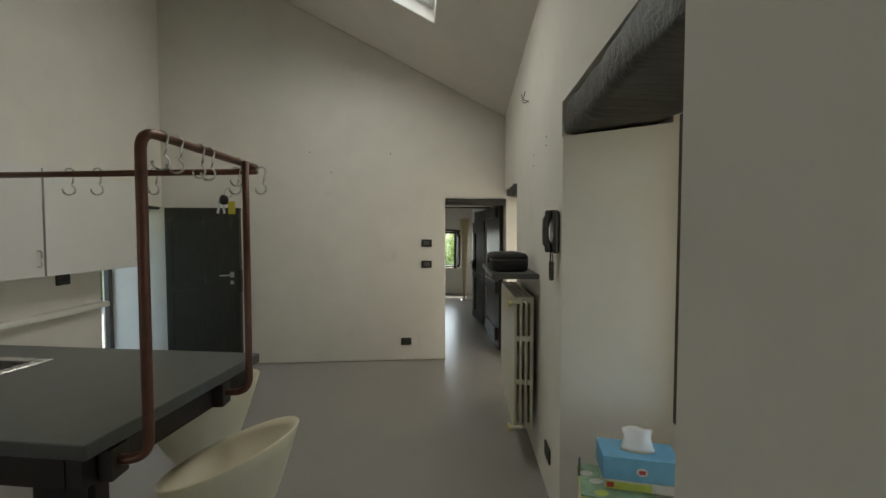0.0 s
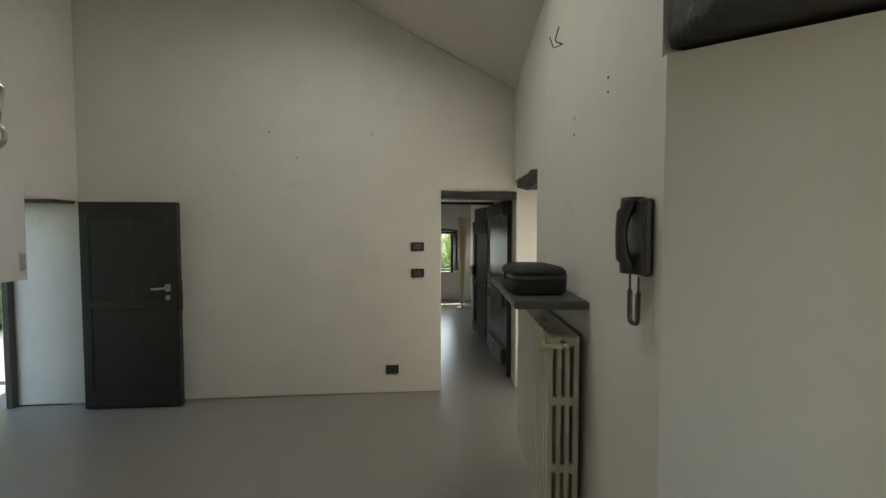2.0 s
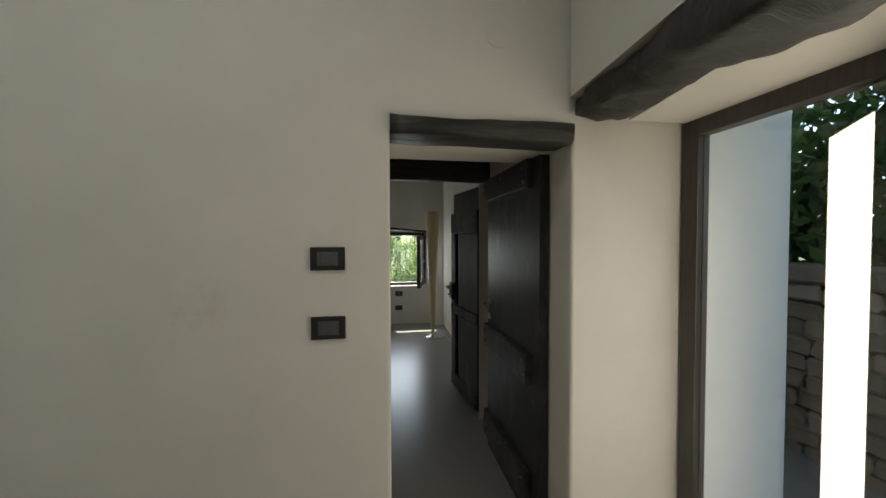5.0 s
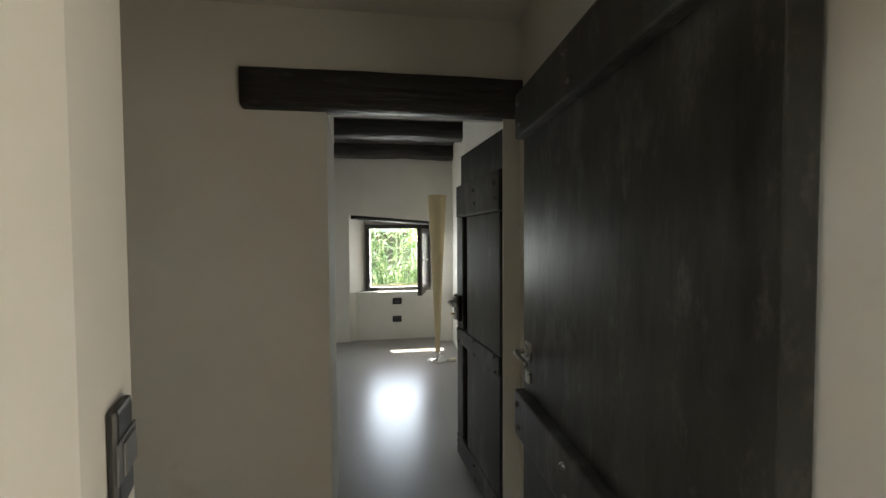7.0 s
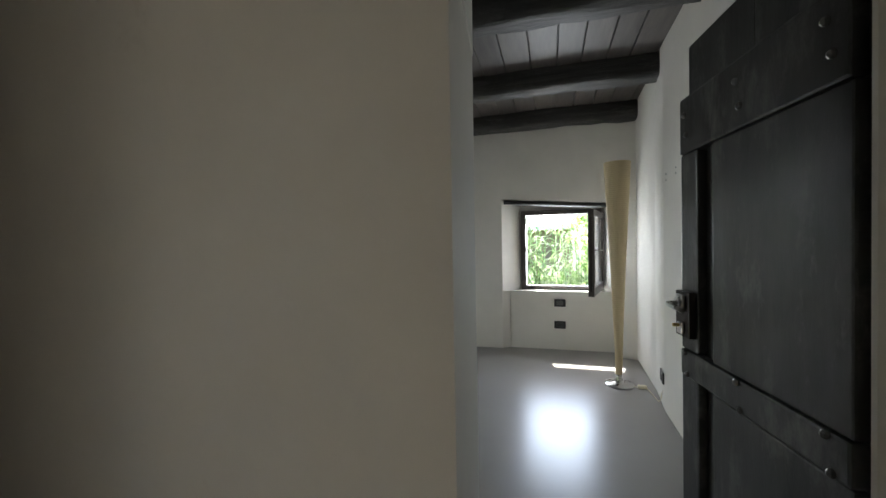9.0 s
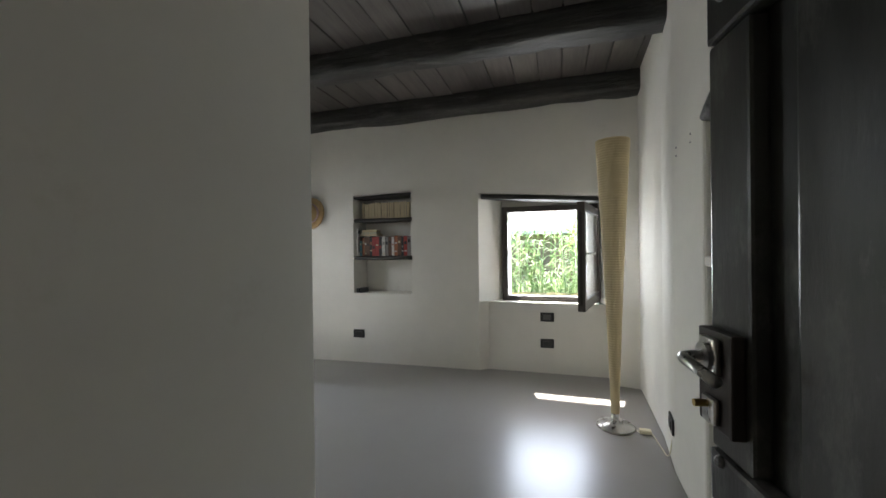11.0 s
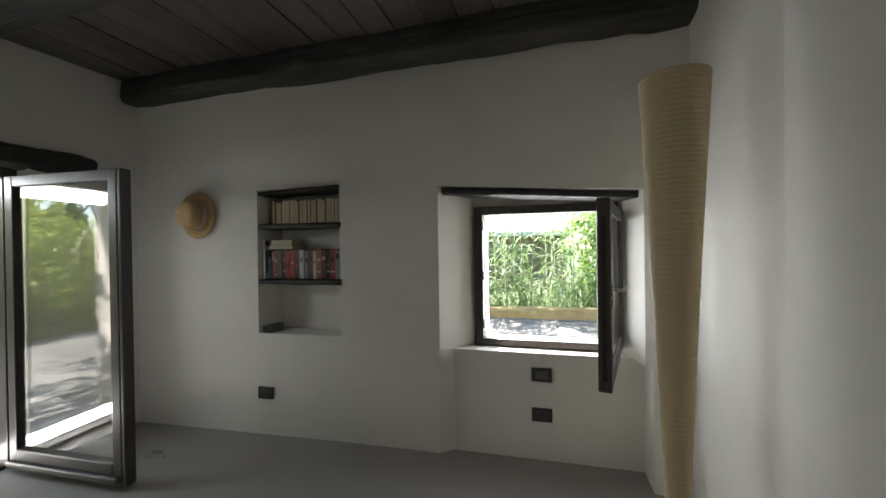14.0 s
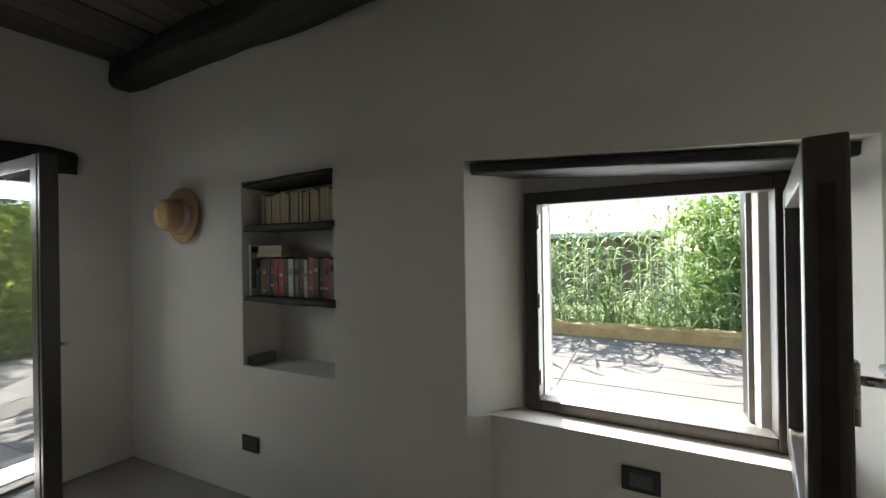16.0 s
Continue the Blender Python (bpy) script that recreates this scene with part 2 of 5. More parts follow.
def loft(sections, closed=True, caps=True):
    """Rings of points joined into a skin."""
    bm = bmesh.new()
    rings = [[bm.verts.new(p) for p in s] for s in sections]
    k = len(rings[0])
    for a, b in zip(rings, rings[1:]):
        for i in range(k if closed else k - 1):
            bm.faces.new((a[i], a[(i + 1) % k], b[(i + 1) % k], b[i]))
    if caps:
        bm.faces.new(rings[0][::-1])
        bm.faces.new(rings[-1])
    bmesh.ops.recalc_face_normals(bm, faces=bm.faces)
    return bm


def revolve(profile, seg=24):
    """A turned form from (radius, height) pairs."""
    return loft([[(r * math.cos(2 * math.pi * i / seg), r * math.sin(2 * math.pi * i / seg), z) for i in range(seg)] for r, z in profile])


def tube(points, r, seg=10, closed=False):
    """A round bar along points."""
    pts = [Vector(p) for p in points]
    secs = []
    ref = None
    for i, p in enumerate(pts):
        d = (pts[min(i + 1, len(pts) - 1)] - pts[max(i - 1, 0)]).normalized()
        if ref is None:
            ref = d.orthogonal().normalized()
        ref = (ref - d * ref.dot(d)).normalized()
        s = d.cross(ref)
        secs.append([tuple(p + r * (math.cos(2 * math.pi * j / seg) * ref + math.sin(2 * math.pi * j / seg) * s)) for j in range(seg)])
    return loft(secs)


def rounded_path(points, r, n=6):
    """A polyline with its corners rounded."""
    pts = [Vector(p) for p in points]
    out = [pts[0]]
    for a, b, c in zip(pts, pts[1:], pts[2:]):
        p0, p1 = b + (a - b).normalized() * r, b + (c - b).normalized() * r
        for i in range(n + 1):
            t = i / n
            out.append((1 - t) ** 2 * p0 + 2 * t * (1 - t) * b + t * t * p1)
    out.append(pts[-1])
    return out


def timber(p0, p1, w, h, rough=0.012, seed=0, round_=0.35, steps=14, sag=0.0, taper=0.0, seg=14):
    """A hewn beam or log from p0 to p1 (centres), rounded and uneven."""
    a, b = Vector(p0), Vector(p1)
    d = (b - a).normalized()
    side = Vector((0, 0, 1)).cross(d).normalized()
    up = d.cross(side)
    secs = []
    for i in range(steps + 1):
        t = i / steps
        c = a.lerp(b, t) + up * (sag * math.sin(math.pi * t))
        k = 1 - taper * t
        ring = []
        for j in range(seg):
            ang = 2 * math.pi * (j + 0.5) / seg
            ca, sa = math.cos(ang), math.sin(ang)
            e = 2.0 / (2.0 + 6.0 * (1 - round_))
            x = math.copysign(abs(ca) ** e, ca) * w / 2 * k
            z = math.copysign(abs(sa) ** e, sa) * h / 2 * k
            nz = noise.noise((t * (b - a).length * 3 + seed * 7.1, ca * 1.3 + seed, sa * 1.3)) * rough * 2
            nz += noise.noise((t * (b - a).length * 11 + seed, ca * 3, sa * 3 + seed)) * rough * 0.8
            q = c + side * (x + nz * ca) + up * (z + nz * sa)
            ring.append(tuple(q))
        secs.append(ring)
    return loft(secs)


def cut(name, bm, cutters, mat, bevel=0.0):
    """A solid with prisms cut out of it, its edges eased."""
    ob = to_object(name, bm, mat)
    made = []
    for c in cutters:
        k = to_object("cutter", c, None)
        made.append(k)
        md = ob.modifiers.new("cut", "BOOLEAN")
        md.operation, md.object, md.solver = "DIFFERENCE", k, "EXACT"
    dg = bpy.context.evaluated_depsgraph_get()
    me = bpy.data.meshes.new_from_object(ob.evaluated_get(dg))
    ob.modifiers.clear()
    old = ob.data
    ob.data = me
    bpy.data.meshes.remove(old)
    for k in made:
        m = k.data
        bpy.data.objects.remove(k)
        bpy.data.meshes.remove(m)
    me.name = name
    if not me.materials:
        me.materials.append(mat)
    if bevel:
        b = bmesh.new()
        b.from_mesh(me)
        bmesh.ops.remove_doubles(b, verts=b.verts, dist=0.0005)
        bmesh.ops.dissolve_limit(b, angle_limit=0.01, verts=b.verts, edges=b.edges)
        es = [e for e in b.edges if len(e.link_faces) == 2 and e.calc_face_angle(0) > 0.5 and e.is_convex]
        bmesh.ops.bevel(b, geom=es, offset=bevel, segments=3, affect="EDGES", profile=0.5, clamp_overlap=True)
        b.to_mesh(me)
        b.free()
    return ob


# ---- structure ----
SLOPE = lambda x, y=0: 2.92 + 0.49 * (1.05 - x)
EAST = lambda y: 0.775 + 0.129 * (y - 1.95)  # inner face of the kitchen's window wall
WEST2 = lambda y: -2.33 + 0.09 * (y - 8.8)  # inner face of the patio wall
FARY = lambda x: 9.463 + 0.0575 * (x + 2.274)  # inner face of the far wall
EAST2 = lambda y: 1.375 + 0.047 * (y - 7.75)
_n = Vector((1, -0.129)).normalized()  # outward normal of the kitchen's window wall


def on_east(y, depth):
    return (EAST(y) + _n.x * depth, y + _n.y * depth)


structure(to_object("entrance_sill", box(-3.4, -2.902, 3.69, 4.53, -0.1, -0.002), RESIN), "grey resin floor in the entrance opening", "floor")
floor = structure(to_object("floor", box(-2.9, 1.75, -3.2, 9.8, -0.1, 0.0), RESIN), "smooth grey resin floor with a soft sheen", "floor")

W1A, W1S, KS = 0.485, 0.515, 0.67
K0, K1 = 0.55, 1.665
wall_east = structure(cut("wall_east", prism([(0.22, -3.2), (0.355, W1A), (0.60, W1A + 0.01), (EAST(0.51), 0.51), (EAST(4.52), 4.52), (EAST(4.52) + 0.75, 4.52), (EAST(-3.2) + 0.75, -3.2)], 0, lambda x, y: SLOPE(x)),
    [prism([(0.40, 0.53), (0.566, 2.02), (1.164, 1.61), (1.05, 0.47)], W1S, 2.0),
     prism([(0.40, 1.57), (0.566, 2.02), (1.15, 1.62), (1.15, 1.57)], 0.02, 0.6),
     prism([on_east(K1, 0.40), on_east(K0, 0.40), on_east(K0, 1.4), on_east(K1, 1.4)], KS, 2.0),
     prism([on_east(0.53, -0.1), on_east(1.905, -0.1), on_east(1.905, 0.41), on_east(0.53, 0.41)], 1.97, 2.142),
     prism([on_east(3.477, -0.1), (EAST(4.6), 4.6), (2.4, 4.6), on_east(3.477, 1.2)], -0.1, 1.945),
     prism([on_east(3.479, -0.1), (EAST(4.6), 4.6), (EAST(4.6) + 0.26, 4.6), on_east(3.479, 0.24)], 1.83, lambda x, y: 1.968 + 0.053 * (y - 3.48))], PLASTER, 0.018),
    "thick white plastered wall with deep openings", "wall")
wall_mid = structure(cut("wall_mid", prism([(-3.45, 4.54), (2.2, 4.54), (2.2, 5.02), (-3.45, 5.02)], 0, lambda x, y: SLOPE(x)),
    [prism([(0.416, 4.4), (1.105, 4.4), (1.20, 5.1), (0.28, 5.1), (0.37, 4.84)], -0.1, 1.86)], PLASTER, 0.015),
    "white plastered gable wall with a doorway", "wall")
wall_west = structure(cut("wall_west", prism([(-2.78, -3.2), (-2.78, 4.54), (-3.4, 4.54), (-3.4, -3.2)], 0, lambda x, y: SLOPE(x)),
    [prism([(-2.6, 3.68), (-2.6, 4.6), (-3.6, 4.6), (-3.6, 3.68)], -0.1, 1.80), box(-3.6, -2.6, -1.9, -0.5, 0.9, 2.0)], PLASTER, 0.015),
    "white plastered wall with the entrance opening", "wall")
wall_south = structure(to_object("wall_south", prism([(-3.4, -3.4), (0.9, -3.4), (0.9, -3.2), (-3.4, -3.2)], 0, lambda x, y: SLOPE(x)), PLASTER), "plain white plastered wall", "wall")


def slope_slab(x0, x1, y0, y1, t=0.18):
    bm = bmesh.new()
    vs = [bm.verts.new((x, y, SLOPE(x) + dz)) for x in (x0, x1) for y in (y0, y1) for dz in (0, t)]
    for q in ((0, 1, 3, 2), (4, 6, 7, 5), (0, 4, 5, 1), (2, 3, 7, 6), (0, 2, 6, 4), (1, 5, 7, 3)):
        bm.faces.new([vs[i] for i in q])
    bmesh.ops.recalc_face_normals(bm, faces=bm.faces)
    return bm


ceiling = structure(cut("ceiling", slope_slab(-3.45, 2.2, -3.4, 4.9), [box(-0.62, 0.21, 2.30, 3.42, 2.5, 5.5)], PLASTER, 0.01), "white plastered sloping ceiling with a roof window", "ceiling")

# passage between the two rooms
wall_passage_east = structure(to_object("wall_passage_east", prism([(1.18, 5.02), (1.235, 6.06), (1.5, 6.06), (1.5, 5.02)], 0, 2.5), PLASTER), "white plastered passage wall", "wall")
wall_passage_west = structure(to_object("wall_passage_west", box(-1.75, -1.6, 5.02, 6.06, 0, 2.5), PLASTER), "white plastered passage end wall", "wall")
ceiling_passage = structure(to_object("ceiling_passage", box(-1.75, 1.5, 5.02, 6.06, 2.33, 2.5), PLASTER), "white plastered passage ceiling", "ceiling")
WALL2_Y = 6.65
wall_inner = structure(cut("wall_inner", box(-3.0, 1.9, 6.06, WALL2_Y, 0, 2.62),
    [prism([(0.425, 5.9), (1.158, 5.9), (1.158, 6.074), (1.245, 6.074), (1.245, 6.8), (0.33, 6.8)], -0.1, 1.925),
     prism([(0.408, 6.16), (1.245, 6.16), (1.245, 6.8), (0.33, 6.8)], 1.0, 2.5)], PLASTER, 0.015), "thick white plastered wall with a doorway", "wall")

# second room
wall_patio = structure(cut("wall_patio", prism([(WEST2(WALL2_Y), WALL2_Y), (WEST2(9.7), 9.7), (-2.95, 9.7), (-2.95, WALL2_Y)], 0, 2.62),
    [prism([(-2.1, 7.91), (-2.1, 8.86), (-3.2, 8.86), (-3.2, 7.91)], -0.05, 1.86)], PLASTER, 0.015), "white plastered wall with the terrace door", "wall")
wall_far = structure(cut("wall_far", prism([(-2.95, FARY(-2.95)), (-0.6, FARY(-0.6)), (-0.1, 9.578), (0.3, 9.583), (0.7, 9.562), (1.1, 9.51), (1.46, 9.43), (1.9, 9.43), (1.9, 10.05), (-2.95, 10.05)], 0, 2.62),
    [prism([(-1.25, 9.3), (-0.59, 9.3), (-0.60, 9.76), (-1.20, 9.76)], 0.72, 1.73),
     prism([(-0.02, 9.5), (0.17, 9.645), (1.285, 9.66), (1.285, 9.3)], -0.1, 0.66),
     prism([(0.02, 9.5), (0.285, 9.80), (1.19, 9.80), (1.285, 9.3)], 0.655, lambda x, y: 1.70 - 0.08 * (x - 0.11)),
     prism([(0.30, 9.7), (0.30, 10.2), (1.17, 10.2), (1.17, 9.7)], 0.67, 1.57)], PLASTER, 0.012), "white plastered wall with a bookshelf niche and a window recess", "wall")
wall_niche = structure(cut("wall_niche", prism([(EAST2(6.6), 6.6), (EAST2(7.79), 7.79), (1.382, 8.2), (1.425, 8.6), (1.455, 9.45), (1.95, 9.45), (1.95, 6.6)], 0, 2.62),
    [prism([(1.0, 6.85), (1.0, 7.745), (1.62, 7.745), (1.62, 6.85)], 0.12, 1.682)], PLASTER, 0.02), "white plastered wall with a deep niche", "wall")

# plank ceiling of the second room, one mesh
bm = bmesh.new()
px = -2.9
rng = random.Random(4)
while px < 1.9:
    w = rng.uniform(0.15, 0.2)
    add_box(bm, px + 0.004, px + w - 0.004, WALL2_Y, 9.75, 2.573 + rng.uniform(0, 0.008), 2.62, 0.003)
    px += w
add_box(bm, -2.95, 1.95, WALL2_Y - 0.3, 10.0, 2.625, 2.70)
structure(to_object("ceiling_planks", bm, PLANKWOOD), "dark stained timber plank ceiling", "ceiling")

for y, sd in ((9.42, 1), (8.44, 2), (7.40, 3), (6.75, 4)):
    b = thing("ceiling_beam", (-0.4, y, 2.405), "black hewn round timber ceiling beam", "beam", "ceiling beams")
    part("log", timber((-1.85, 0.03, 0.10), (1.95, -0.03, 0.10), 0.20, 0.19, 0.012, sd, 0.5, 30, 0.012), BEAMWOOD, b, smooth=True)

# timber lintels
def lintel(name, p0, p1, w, h, label, seed, rough=0.012, round_=0.3, sag=0.0, mat=BEAMWOOD, steps=18, taper=0.0):
    c = (Vector(p0) + Vector(p1)) / 2
    t = thing(name, (c.x, c.y, c.z - h / 2), label, "beam")
    o = Vector((c.x, c.y, c.z - h / 2))
    part("timber", timber(Vector(p0) - o, Vector(p1) - o, w, h, rough, seed, round_, steps, sag, taper), mat, t, smooth=True)
    return t


a, b = on_east(0.54, 0.19), on_east(1.885, 0.20)
lintel("window_lintel", (*a, 2.058), (*b, 2.056), 0.40, 0.16, "thick rough black timber lintel over the window recess", 5, 0.012, 0.3, steps=40)
a, b = on_east(3.49, 0.115), on_east(4.53, 0.115)
lintel("opening_lintel", (*a, 1.908), (*b, 1.985), 0.23, 0.128, "weathered dark timber lintel over the side opening", 6, 0.022, 0.35, steps=44, taper=0.36)
lintel("doorway_lintel", (0.40, 4.60, 1.885), (1.12, 4.60, 1.885), 0.18, 0.075, "black timber board over the doorway", 7, 0.006, 0.25)
lintel("inner_doorway_lintel", (0.085, 6.06, 1.993), (1.24, 6.06, 1.993), 0.09, 0.16, "black squared timber lintel set in the wall", 8, 0.003, 0.1)
lintel("entrance_lintel", (-2.80, 4.42, 1.80), (-3.3, 4.42, 1.80), 0.2, 0.05, "dark timber board over the entrance", 9, 0.004, 0.2)
lintel("terrace_lintel", (-2.42, 7.2, 1.90), (-2.345, 9.2, 1.885), 0.16, 0.14, "gnarled black timber lintel over the terrace door", 10, 0.025, 0.5, 0.02)
lintel("recess_lintel", (0.12, 9.69, 1.668), (1.28, 9.64, 1.585), 0.20, 0.045, "thin dark timber lintel over the window recess", 11, 0.006, 0.25)
nl_ = thing("niche_lintel", (1.45, 7.3, 1.68), "black hewn timber lintel over the niche", "beam")
secs = []
for i in range(19):
    v = i / 18  # along the niche, towards its tapered end
    y = -0.52 + 0.965 * v
    front = EAST2(7.3 + y) - 1.45 - 0.012 - 0.018 * (1 - v ** 3)
    top = 0.012 + 0.26 * (1 - v) ** 0.85
    low = -0.008 - 0.010 * math.sin(math.pi * v) + 0.004 * math.sin(17 * v)
    secs.append([(front + 0.30, y, low), (front + 0.16, y, low - 0.008), (front + 0.04, y, low), (front + 0.008, y, low + 0.25 * (top - low)), (front, y, low + 0.7 * (top - low)), (front + 0.02 * (1 - v), y, top), (front + 0.30, y, top)])
part("timber", loft(secs), BEAMWOOD, nl_, smooth=True)


# ---- doors and windows ----
def bolt(bm, x, y, z, r=0.008, axis="y"):
    bmesh.ops.create_uvsphere(bm, u_segments=8, v_segments=5, radius=r, matrix=Matrix.Translation((x, y, z)))


def lever(parent, x, y, z, side, turn, mat=STEEL):
    """A lever handle with its plate on the face y, pointing along x by side."""
    h = part("handle", box(x - 0.022, x + 0.022, y - 0.006, y + 0.006, z - 0.03, z + 0.03, 0.004), mat, parent, "brushed metal lever handle")
    part("rosette", tube([(x, y + turn * 0.004, z), (x, y + turn * 0.012, z)], 0.022, 18), mat, h, smooth=False)
    part("lever", tube(rounded_path([(x, y, z), (x, y + turn * 0.044, z), (x + side * 0.108, y + turn * 0.046, z - 0.006)], 0.018), 0.0085), mat, h, smooth=True)
    part("keyhole_plate", box(x - 0.018, x + 0.018, y - 0.005, y + 0.005, z - 0.105, z - 0.065, 0.004), mat, h)
    return h


def batten_door(name, hinge, rz, width, height, label, handle_z, seed, style):
    """A ledged plank door; its leaf runs along local +x from the hinge, its battens face local +y."""
    d = thing(name, (*hinge, 0.015), label, "door", rz=rz)
    t = 0.045
    n = style["planks"]
    rng = random.Random(seed)
    for i in range(n):
        x0, x1 = width * i / n, width * (i + 1) / n
        part("plank", box(x0 + 0.0015, x1 - 0.0015, -t / 2 + rng.uniform(-0.001, 0.001), t / 2 + rng.uniform(-0.001, 0.001), 0, height, 0.003), BLACKWOOD, d)
    for z0, z1 in style["battens"]:
        bt = part("batten", box(style.get("inset", 0.085), width - 0.01, t / 2, t / 2 + 0.035, z0, z1, 0.008), BLACKWOOD, d)
        bm = bmesh.new()
        for i in range(3):
            bx = style.get("inset", 0.085) + 0.04 + (width - style.get("inset", 0.085) - 0.10) * i / 2
            bolt(bm, bx, t / 2 + 0.036, (z0 + z1) / 2 - 0.035, 0.010)
            bolt(bm, bx + 0.015, t / 2 + 0.036, (z0 + z1) / 2 + 0.035, 0.010)
        part("bolts", bm, BOLTSTEEL, bt)
    for x0, x1, z0, z1 in style.get("stiles", ()):
        part("stile", box(x0, x1, t / 2, t / 2 + 0.03, z0, z1, 0.006), BLACKWOOD, d)
    face = t / 2
    if "lock" in style:
        face = t / 2 + 0.052
        part("lock_case", box(width - 0.105, width - 0.012, t / 2 + 0.03, face, handle_z - 0.115, handle_z + 0.04, 0.004), DARKSTEEL, d, "black iron rim lock")
        part("key", tube([(width - 0.06, face, handle_z - 0.075), (width - 0.06, face + 0.03, handle_z - 0.075)], 0.006, 8), BRASS, d, "small brass key")
    lever(d, width - 0.06, face + 0.006, handle_z, -1, 1)
    return d


# leaf lying along the passage wall, and the leaf in the second room
batten_door("plank_door", (1.130, 4.80), 89.7, 0.865, 1.86, "black stained plank door standing open against the passage wall", 1.01, 1, {"planks": 1, "battens": ((0.10, 0.27), (0.72, 0.87), (1.70, 1.845))})
batten_door("plank_door", (1.212, 6.085), 98.0, 0.69, 1.88, "black stained plank door with bolted battens standing open", 0.99, 2,
    {"planks": 2, "inset": 0.03, "lock": True, "battens": ((0.03, 0.16), (0.735, 0.825), (1.50, 1.69)),
     "stiles": ((0.575, 0.682, 0.162, 0.733), (0.575, 0.682, 0.827, 1.498), (0.03, 0.49, 0.162, 0.733), (0.03, 0.49, 0.827, 1.498))})

# entrance leaf folded back against the gable wall
e = thing("entrance_door", (-2.672, 4.42, 0.012), "dark green-black painted wooden door folded back against the wall", "door")
part("leaf", box(0, 0.78, -0.028, 0.028, 0, 1.775, 0.004), DOORDARK, e)
for z0, z1 in ((0.02, 0.16), (0.86, 0.94), (1.64, 1.76)):
    part("rail", box(0.02, 0.76, -0.036, -0.027, z0, z1, 0.004), DOORDARK, e)
for x0 in (0.02, 0.70):
    part("stile", box(x0, x0 + 0.06, -0.034, -0.027, 0.16, 1.64, 0.004), DOORDARK, e)
lever(e, 0.70, -0.036, 1.04, -1, -1)
part("lock_case", box(0.765, 0.79, -0.035, 0.02, 0.84, 1.10, 0.003), DARKSTEEL, e)

# entrance frame on the outer side
ef = structure(new("entrance_frame"), "dark timber entrance frame", "door frame")
part("jamb", box(-3.38, -3.33, 4.48, 4.535, 0, 1.8, 0.005), FRAMEWOOD, ef)
part("jamb", box(-3.38, -3.29, 3.685, 3.75, 0, 1.8, 0.005), FRAMEWOOD, ef)


def sash(parent, w, h, bar, t, name="sash"):
    """A glazed leaf in local x-z, hinged at x = 0, as a part."""
    fr = part(name, box(0, bar, -t / 2, t / 2, 0, h, 0.006), FRAMEWOOD, parent)
    part("stile", box(w - bar, w, -t / 2, t / 2, 0, h, 0.006), FRAMEWOOD, fr)
    part("top_rail", box(bar - 0.002, w - bar + 0.002, -t / 2 + 0.002, t / 2 - 0.002, h - bar, h - 0.001, 0.004), FRAMEWOOD, fr)
    part("bottom_rail", box(bar - 0.002, w - bar + 0.002, -t / 2 + 0.002, t / 2 - 0.002, 0.001, bar * 1.25, 0.004), FRAMEWOOD, fr)
    g = part("pane", box(bar - 0.004, w - bar + 0.004, -0.006, -0.002, bar * 1.2, h - bar + 0.004), GLASS, fr, "clear glass pane")
    g.visible_shadow = False
    g = part("pane", box(bar - 0.004, w - bar + 0.004, 0.012, 0.016, bar * 1.2, h - bar + 0.004), GLASS, fr, "clear inner glass pane")
    g.visible_shadow = False
    return fr


# far window: fixed frame and the leaf swung into the room
FW0, FW1, FWZ0, FWZ1, FWY = 0.29, 1.175, 0.655, 1.575, 9.80
w = structure(new("window_1"), "dark brown timber casement window standing open", "window")
for x0, x1, z0, z1 in ((FW0, FW0 + 0.055, FWZ0, FWZ1), (FW1 - 0.055, FW1, FWZ0, FWZ1), (FW0 + 0.054, FW1 - 0.054, FWZ1 - 0.055, FWZ1 - 0.001), (FW0 + 0.054, FW1 - 0.054, FWZ0 + 0.001, FWZ0 + 0.05)):
    part("window_frame", box(x0, x1, FWY - 0.04, FWY + 0.035, z0, z1, 0.007), FRAMEWOOD, w)
    part("bead", box(x0 + 0.012, x1 - 0.012, FWY + 0.034, FWY + 0.06, z0 + 0.012 if z1 - z0 < 0.1 else z0, z1 - 0.012 if z1 - z0 < 0.1 else z1, 0.004), FRAMEWOOD, w)
part("reveal_lining", box(0.302, 0.345, 9.87, 10.045, 0.675, 1.565, 0.004), PLASTER, w, "pale outer reveal")
part("reveal_lining", box(1.10, 1.168, 9.87, 10.045, 0.675, 1.565, 0.004), PLASTER, w, "pale outer reveal")
part("shutter_stop", box(1.083, 1.0995, 9.95, 10.04, 0.675, 1.565, 0.003), FRAMEWOOD, w)
for z in (0.80, 1.12, 1.45):
    part("hinge", revolve([(0.007, -0.03), (0.007, 0.03)], 8), STEEL, w, "steel hinge").location = (FW0 + 0.06, FWY - 0.042, z)
s = thing("window_leaf", (1.165, 9.745, 0.694), "dark brown timber window leaf swung open into the room", "window leaf", rz=-103.3)
fr = sash(s, 0.80, 0.818, 0.062, 0.055)
hd = part("handle", box(0.755, 0.783, 0.027, 0.036, 0.36, 0.46, 0.003), STEEL, s, "steel window handle")
part("lever", tube(rounded_path([(0.769, 0.03, 0.43), (0.769, 0.075, 0.43), (0.66, 0.08, 0.43)], 0.015), 0.008), STEEL, hd, smooth=True)
part("lock_strip", box(0.7995, 0.803, -0.010, 0.010, 0.05, 0.74, 0.0), DARKSTEEL, s, "dull metal locking strip")

